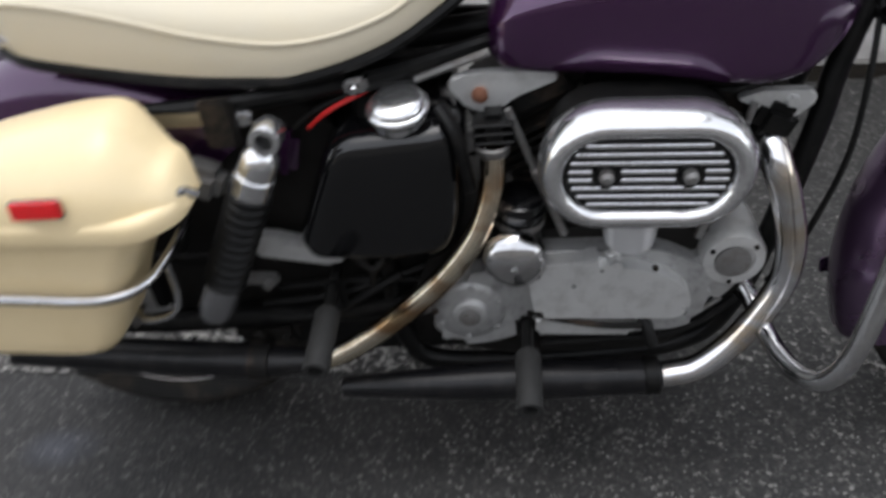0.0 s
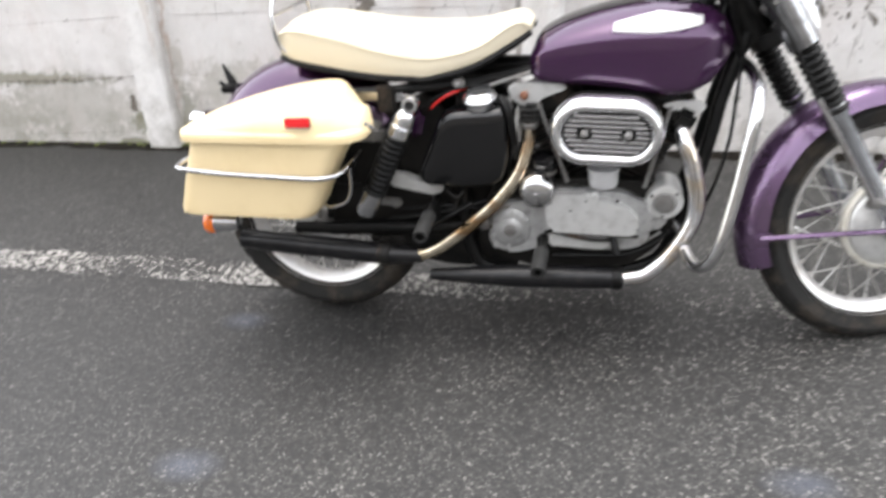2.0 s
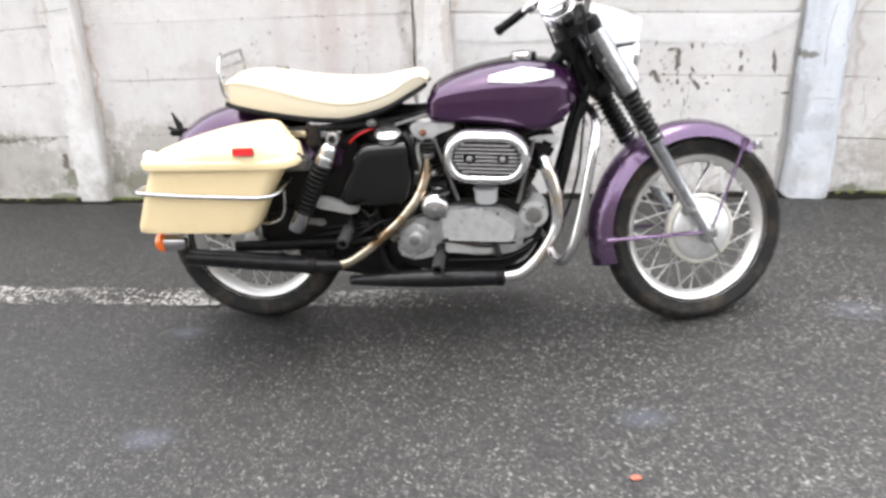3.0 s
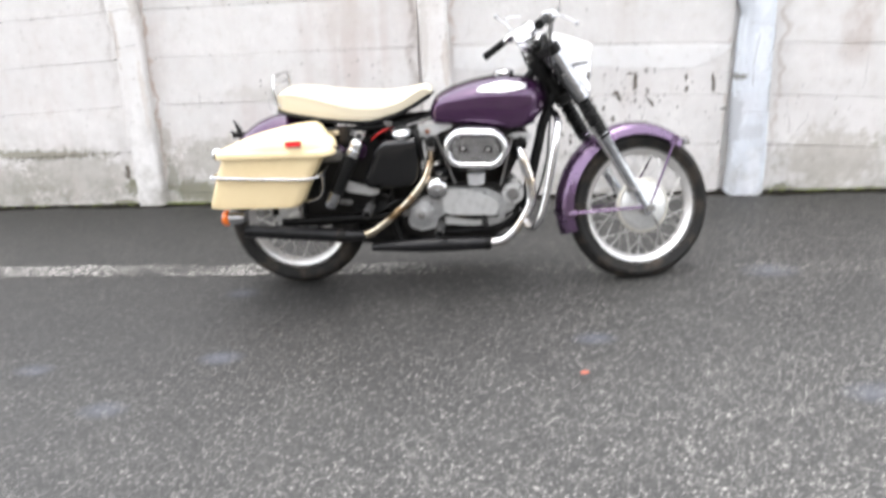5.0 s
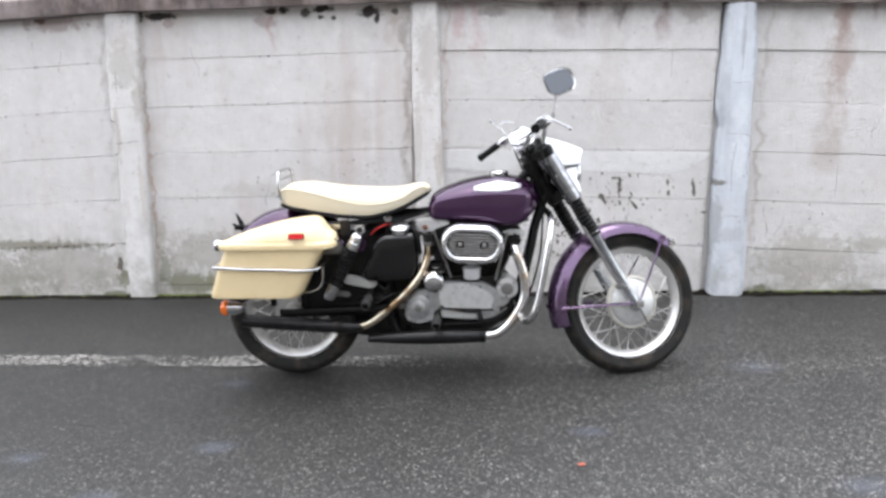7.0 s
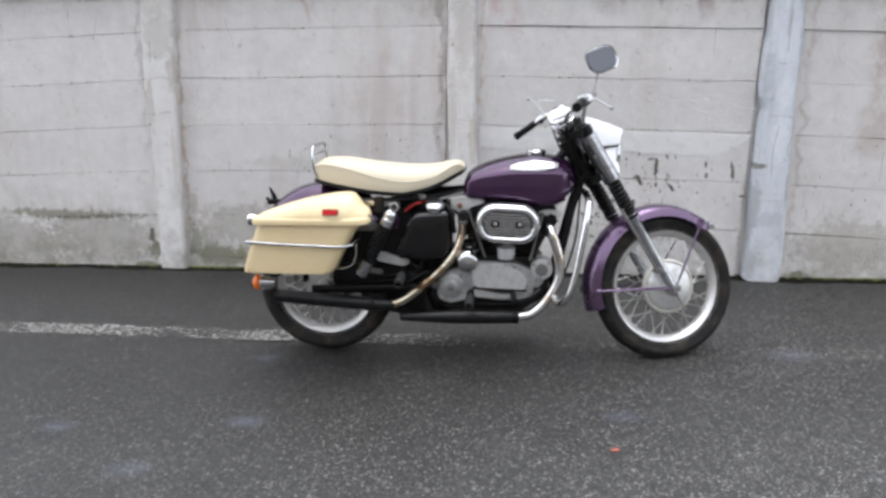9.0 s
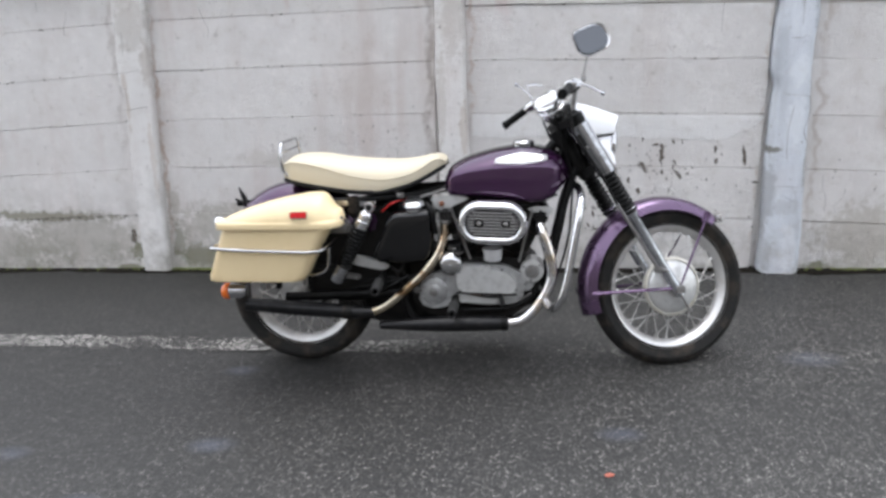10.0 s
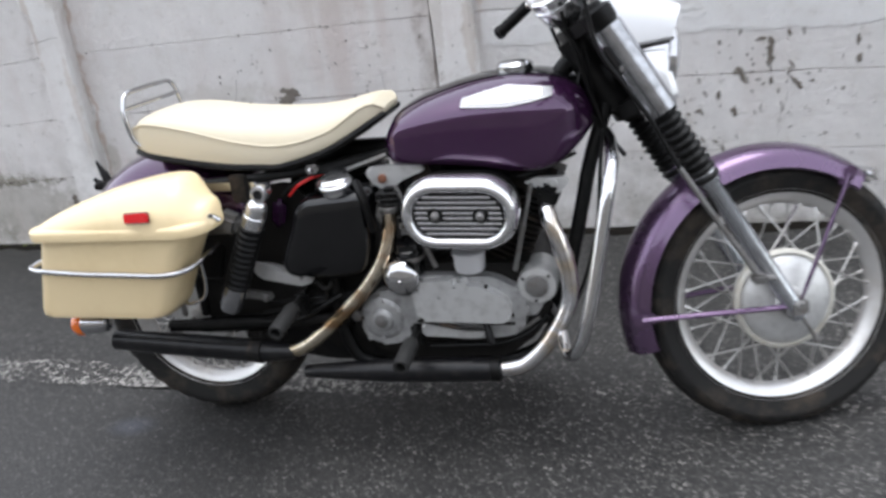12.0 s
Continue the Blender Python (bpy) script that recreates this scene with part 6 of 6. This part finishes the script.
part("shaft_nut", lathe([(0.017, 0.0), (0.017, 0.003), (0.011, 0.004), (0.011, 0.01), (0.003, 0.011)], (-0.157, -0.16, 0.341), R, 12), STEEL, engine)
for x, z in ((-0.05, 0.425), (0.04, 0.432), (0.0, 0.405), (0.115, 0.43), (-0.21, 0.345), (0.165, 0.345)):
    part("screw", bolt((x, -0.168 if z > 0.4 else -0.146, z), R, 0.0048, 0.006), IRON, engine)
# chrome timer cap and the black canister behind it
bm = lathe([(0.04, 0.0), (0.0455, 0.004), (0.0465, 0.014), (0.041, 0.025), (0.026, 0.034), (0.004, 0.037)], (-0.083, -0.158, 0.457), R, 40)
bolt((-0.083, -0.194, 0.456), R, 0.006, 0.005, bm)
part("timer_cap", bm, CHROME, engine, "domed chrome cap")
bm = lathe([(0.03, -0.02), (0.035, 0.0), (0.035, 0.05), (0.038, 0.052), (0.038, 0.058), (0.035, 0.06), (0.035, 0.075), (0.02, 0.08)], (-0.075, -0.118, 0.462), (0.05, -0.1, 0.9), 30)
part("canister", bm, GLOSS, engine)
part("canister_band", lathe([(0.0365, 0.03), (0.0375, 0.032), (0.0375, 0.04), (0.0365, 0.042)], (-0.075, -0.118, 0.462), (0.05, -0.1, 0.9), 30, closed=True), STEEL, engine)
# generator
bm = lathe([(0.045, 0.0), (0.046, 0.05), (0.047, 0.085), (0.043, 0.096), (0.03, 0.098), (0.028, 0.093), (0.004, 0.092)], (0.23, -0.05, 0.417), R, 40)
part("generator", bm, ALLOY, engine, "round alloy generator end", 45)
part("generator_disc", lathe([(0.026, 0.0), (0.026, 0.004), (0.02, 0.006), (0.003, 0.006)], (0.229, -0.143, 0.414), R, 32), STEEL, engine)
for a in (0.7, 2.6, 4.6):
    part("screw", bolt((0.23 + 0.037 * math.cos(a), -0.146, 0.417 + 0.037 * math.sin(a)), R, 0.004, 0.004), IRON, engine)
part("generator_mount", slab(rounded([(0.15, 0.4), (0.2, 0.43), (0.245, 0.4), (0.24, 0.36), (0.205, 0.325), (0.17, 0.345)], 0.018), -0.135, -0.06, 0.01, 3), GRIMY_SHADED, engine, smooth=50)
bm = slab(rounded([(-0.4, 0.3), (-0.36, 0.23), (-0.2, 0.21), (-0.13, 0.3), (-0.15, 0.45), (-0.3, 0.47), (-0.39, 0.42)], 0.03), -0.07, 0.15, 0.015)
part("gearbox", bm, GREASE, engine, "grimy black gearbox")
bm = slab(rounded([(-0.36, 0.3), (-0.3, 0.22), (0.1, 0.2), (0.24, 0.26), (0.26, 0.38), (0.18, 0.46), (-0.1, 0.47), (-0.33, 0.42)], 0.05), 0.135, 0.21, 0.02)
part("primary_case", bm, SATIN, engine, "black primary chain case")
# cylinders and heads
CRANK = Vector((0.075, 0, 0.365))
for name, ang in (("front", 26), ("rear", -24)):
    d = Vector((math.sin(radians(ang)), 0, math.cos(radians(ang))))
    s = Vector((d.z, 0, -d.x))
    big = rounded([(-0.08, -0.085), (0.08, -0.085), (0.08, 0.085), (-0.08, 0.085)], 0.035)
    core = rounded([(-0.055, -0.055), (0.055, -0.055), (0.055, 0.055), (-0.055, 0.055)], 0.045)

    def ring(h, out):
        return [CRANK + d * h + s * u + L_ * v for u, v in out]

    rings = [ring(0.09, core)]
    for k in range(9):
        h = 0.105 + 0.0145 * k
        rings += [ring(h - 0.001, core), ring(h, big), ring(h + 0.004, big), ring(h + 0.005, core)]
    bm = loft(rings)
    part("cylinder", bm, IRON, engine, "black finned iron cylinder")
    top = rounded([(-0.085, -0.09), (0.085, -0.09), (0.085, 0.09), (-0.085, 0.09)], 0.03)
    rings = [ring(0.232, core)]
    for k in range(4):
        h = 0.238 + 0.014 * k
        rings += [ring(h - 0.001, core), ring(h, top), ring(h + 0.006, top), ring(h + 0.007, core)]
    bm = loft(rings + [ring(0.3, core)])
    part("cylinder_head", bm, IRON, engine)
    bm = block(CRANK + d * 0.328, (0.16, 0.16, 0.075), 0.018, Matrix.Rotation(radians(ang), 4, "Y"))
    part("rocker_box", bm, IRON, engine)
bm = slab(rounded([(0.215, 0.655), (0.245, 0.665), (0.31, 0.662), (0.318, 0.648), (0.29, 0.622), (0.255, 0.636)], 0.006), -0.11, -0.095, 0.003)
bolt((0.284, -0.11, 0.65), R, 0.009, 0.008, bm)
part("front_mount", bm, ALLOY, engine, "grey mounting plate")
bm = slab(rounded([(-0.16, 0.7), (-0.145, 0.713), (-0.09, 0.714), (-0.02, 0.708), (-0.01, 0.697), (-0.07, 0.676), (-0.095, 0.655), (-0.13, 0.657)], 0.014), -0.1, -0.085, 0.004)
part("rear_mount", bm, ALLOY, engine, "pale grey mounting plate")
part("bolt", lathe([(0.011, 0), (0.011, 0.006), (0.006, 0.009)], (-0.116, -0.1, 0.684), R, 12), RUST, engine, "rusty bolt")
for p0, p1 in (((-0.08, -0.125, 0.672), (-0.01, -0.125, 0.465)), ((0.235, -0.12, 0.655), (0.18, -0.13, 0.452))):
    p0, p1 = Vector(p0), Vector(p1)
    bm = tube([p0, p0.lerp(p1, 0.45), p0.lerp(p1, 0.46), p0.lerp(p1, 0.54), p0.lerp(p1, 0.55), p1], [0.0055, 0.0055, 0.0075, 0.0075, 0.0068, 0.0068], 12)
    part("pushrod_tube", bm, STEEL, engine, "dull steel pushrod tube")
# added block that hides the bright wall in the gap under the tank
bm = block((0.085, 0.0, 0.685), (0.15, 0.11, 0.055), 0.014)
part("gap_block", bm, SATIN, engine, "black block filling the gap between the heads")
# carburettor and air cleaner
bm = lathe([(0.026, -0.03), (0.034, -0.026), (0.037, -0.01), (0.037, 0.012), (0.04, 0.014), (0.04, 0.02), (0.034, 0.024)], (0.08, -0.15, 0.493), (0, 0, 1), 32)
block((0.08, -0.1, 0.54), (0.06, 0.08, 0.04), 0.012, bm=bm)
part("carburettor", bm, BRIGHT, engine, "bright carburettor bowl")
AC, TILT_AC = (0.087, 0.625), radians(-3.2)
prof = [(-0.176, 0.125, 0.076), (-0.184, 0.131, 0.082), (-0.202, 0.134, 0.084), (-0.217, 0.133, 0.083), (-0.231, 0.129, 0.078), (-0.239, 0.123, 0.072), (-0.242, 0.114, 0.063), (-0.239, 0.107, 0.056), (-0.233, 0.103, 0.052), (-0.222, 0.1, 0.05)]
rings = [[(x, y, z) for x, z in stadium(*AC, hw, hh, 14, TILT_AC)] for y, hw, hh in prof]
ac = part("air_cleaner", loft(rings), HAZE, engine, "oval chrome air cleaner cover", 60)
part("backplate", loft([[(x, y, z) for x, z in stadium(*AC, 0.12, 0.072, 14, TILT_AC)] for y in (-0.18, -0.12)]), SATIN, ac, "black backing plate")
part("inset", loft([[(x, y, z) for x, z in stadium(*AC, 0.1005, 0.0505, 14, TILT_AC)] for y in (-0.228, -0.2)]), SATIN, ac, "dark ribbed inset")
for i in range(8):
    dz = -0.0415 + 0.0119 * i
    hw = 0.05 + math.sqrt(max(0.0, 0.0505 ** 2 - dz ** 2)) - 0.003
    segs = [(-hw, hw)]
    if i in (3, 4):
        segs = [(-hw, -0.066), (-0.034, 0.034), (0.066, hw)]
    for u0, u1 in segs:
        c = Vector((AC[0] + (u0 + u1) / 2, -0.2305, AC[1] + dz))
        c.z += (u0 + u1) / 2 * math.sin(TILT_AC)
        part("rib", block(c, (u1 - u0, 0.007, 0.0064), 0.0018, Matrix.Rotation(-TILT_AC, 4, "Y")), HAZE, ac)
for u in (-0.05, 0.05):
    c = (AC[0] + u, -0.227, AC[1] + u * math.sin(TILT_AC) + 0.0005)
    part("screw_cup", lathe([(0.0175, 0), (0.017, 0.006), (0.011, 0.004)], c, R, 20), GLOSS, ac)
    part("screw", lathe([(0.0095, 0), (0.009, 0.009), (0.004, 0.013)], (c[0], -0.231, c[2]), R, 16), STEEL, ac)

# ---- exhausts
front_path = spline([(0.258, -0.09, 0.594), (0.264, -0.12, 0.59), (0.272, -0.138, 0.565), (0.287, -0.143, 0.523), (0.305, -0.145, 0.445), (0.299, -0.15, 0.37), (0.252, -0.162, 0.288), (0.195, -0.172, 0.233), (0.15, -0.174, 0.219), (0.11, -0.175, 0.217)], 7)
part("front_exhaust_pipe", tube(front_path, 0.0205, 20), PIPE_FRONT, bike, "chrome front exhaust pipe, stained by heat", 60)
xs = [0.135, 0.13, 0.09, 0.05, -0.05, -0.15, -0.25, -0.33, -0.375, -0.378]
rs = [0.021, 0.027, 0.0285, 0.0295, 0.0305, 0.0295, 0.0245, 0.019, 0.016, 0.012]
fm = part("front_silencer", tube([(x, -0.176, 0.217 - (0.135 - x) * 0.01) for x in xs], rs, 24), PIPE_BLACK, bike, "black tapered front silencer", 60)
part("clamp", lathe([(0.028, -0.012), (0.0305, -0.01), (0.0305, 0.01), (0.028, 0.012)], (0.118, -0.175, 0.217), F_, 24, closed=True), SATIN, fm)
part("bracket", block((0.055, -0.188, 0.236), (0.03, 0.012, 0.016), 0.005), CHROME, fm, "bright clamp bracket")
rear_path = spline([(-0.103, -0.13, 0.618), (-0.106, -0.135, 0.575), (-0.117, -0.146, 0.53), (-0.141, -0.157, 0.482), (-0.196, -0.167, 0.417), (-0.278, -0.17, 0.344), (-0.35, -0.168, 0.29), (-0.4, -0.166, 0.268), (-0.45, -0.164, 0.264)], 7)
rp = part("rear_exhaust_pipe", tube(rear_path, 0.0182, 20), PIPE_REAR, bike, "rear exhaust pipe tarnished gold and brown", 60)
bm = lathe([(0.0188, -0.006), (0.0225, -0.005), (0.024, 0.0), (0.024, 0.006), (0.0188, 0.008)], (-0.103, -0.13, 0.616), (0.02, 0.05, 1), 24, closed=True)
part("port_flange", bm, STEEL, rp, "brown grimy flange")
bm = block((-0.1, -0.1, 0.643), (0.046, 0.075, 0.045), 0.012)
for k in range(3):
    block((-0.1, -0.1, 0.656 - 0.013 * k), (0.055, 0.083, 0.005), 0.002, bm=bm, seg=1)
part("port_boss", bm, SATIN, engine, "black finned exhaust port")
bm = block((0.266, -0.085, 0.622), (0.055, 0.085, 0.05), 0.012, Matrix.Rotation(radians(26), 4, "Y"))
part("port_boss", bm, SATIN, engine, "black finned exhaust port")
n = 14
pts = [(-0.398 - 0.53 * i / n, -0.167 + 0.017 * i / n, 0.264 - 0.006 * min(1, i / 2) + 0.038 * i / n) for i in range(n + 1)]
rs = [0.019, 0.022, 0.026] + [0.0305] * 8 + [0.0295, 0.029, 0.028, 0.027]
rm = part("rear_silencer", tube(pts, rs, 24), PIPE_BLACK, bike, "black rear silencer", 60)
part("clamp", lathe([(0.028, -0.018), (0.0325, -0.016), (0.0325, 0.016), (0.028, 0.018)], (-0.505, -0.163, 0.266), (-1, 0.04, 0.08), 24, closed=True), IRON, rm, "dark iron clamp")

# ---- crash bar, footrests, pedal
path = [(0.4, -0.03, 0.735), (0.412, -0.11, 0.731), (0.417, -0.185, 0.714), (0.41, -0.235, 0.675), (0.392, -0.265, 0.585), (0.37, -0.29, 0.475), (0.348, -0.305, 0.385), (0.328, -0.3, 0.333), (0.308, -0.272, 0.306), (0.294, -0.225, 0.295), (0.282, -0.175, 0.3), (0.268, -0.12, 0.325), (0.25, -0.09, 0.345)]
part("crash_bar", tube(spline(path, 7), 0.0145, 16), CHROME, bike, "chrome crash bar beside the engine", 60)
for nm, x, z, y0, y1 in (("rider", -0.071, 0.298, -0.212, -0.316), ("pillion", -0.36, 0.39, -0.205, -0.316)):
    bm = lathe([(0.011, 0.0), (0.017, 0.001), (0.019, 0.006), (0.019, abs(y1 - y0) - 0.006), (0.0175, abs(y1 - y0)), (0.012, abs(y1 - y0)), (0.0115, abs(y1 - y0) - 0.03), (0.002, abs(y1 - y0) - 0.03)], (x, y0, z + 0.012), (0, -1, -0.1), 24)
    rest = part("footrest", bm, GREY_RUBBER, bike, "worn grey rubber footrest")
    bm = tube([(x, -0.1, z + 0.02), (x, y0 - 0.01, z + 0.013)], 0.009, 10)
    block((x, -0.15, z + 0.0), (0.035, 0.02, 0.06), 0.008, bm=bm)
    part("hinge", bm, SATIN, rest)
bm = tube(spline([(-0.05, -0.14, 0.262), (0.05, -0.135, 0.262), (0.13, -0.135, 0.266), (0.2, -0.13, 0.292), (0.245, -0.125, 0.33)], 6), 0.007, 8)
part("oil_line", bm, RUBBER, engine)
bm = tube(spline([(0.1, -0.125, 0.275), (0.17, -0.125, 0.29), (0.225, -0.12, 0.325)], 6), 0.005, 8)
part("oil_line", bm, STEEL, engine)
bm = tube(spline([(0.1, -0.15, 0.332), (0.108, -0.168, 0.316), (0.116, -0.18, 0.287)], 4), [0.009] * 5 + [0.0095, 0.01, 0.0105, 0.0095], 12)
part("brake_pedal", bm, RUBBER, bike, "black brake pedal")
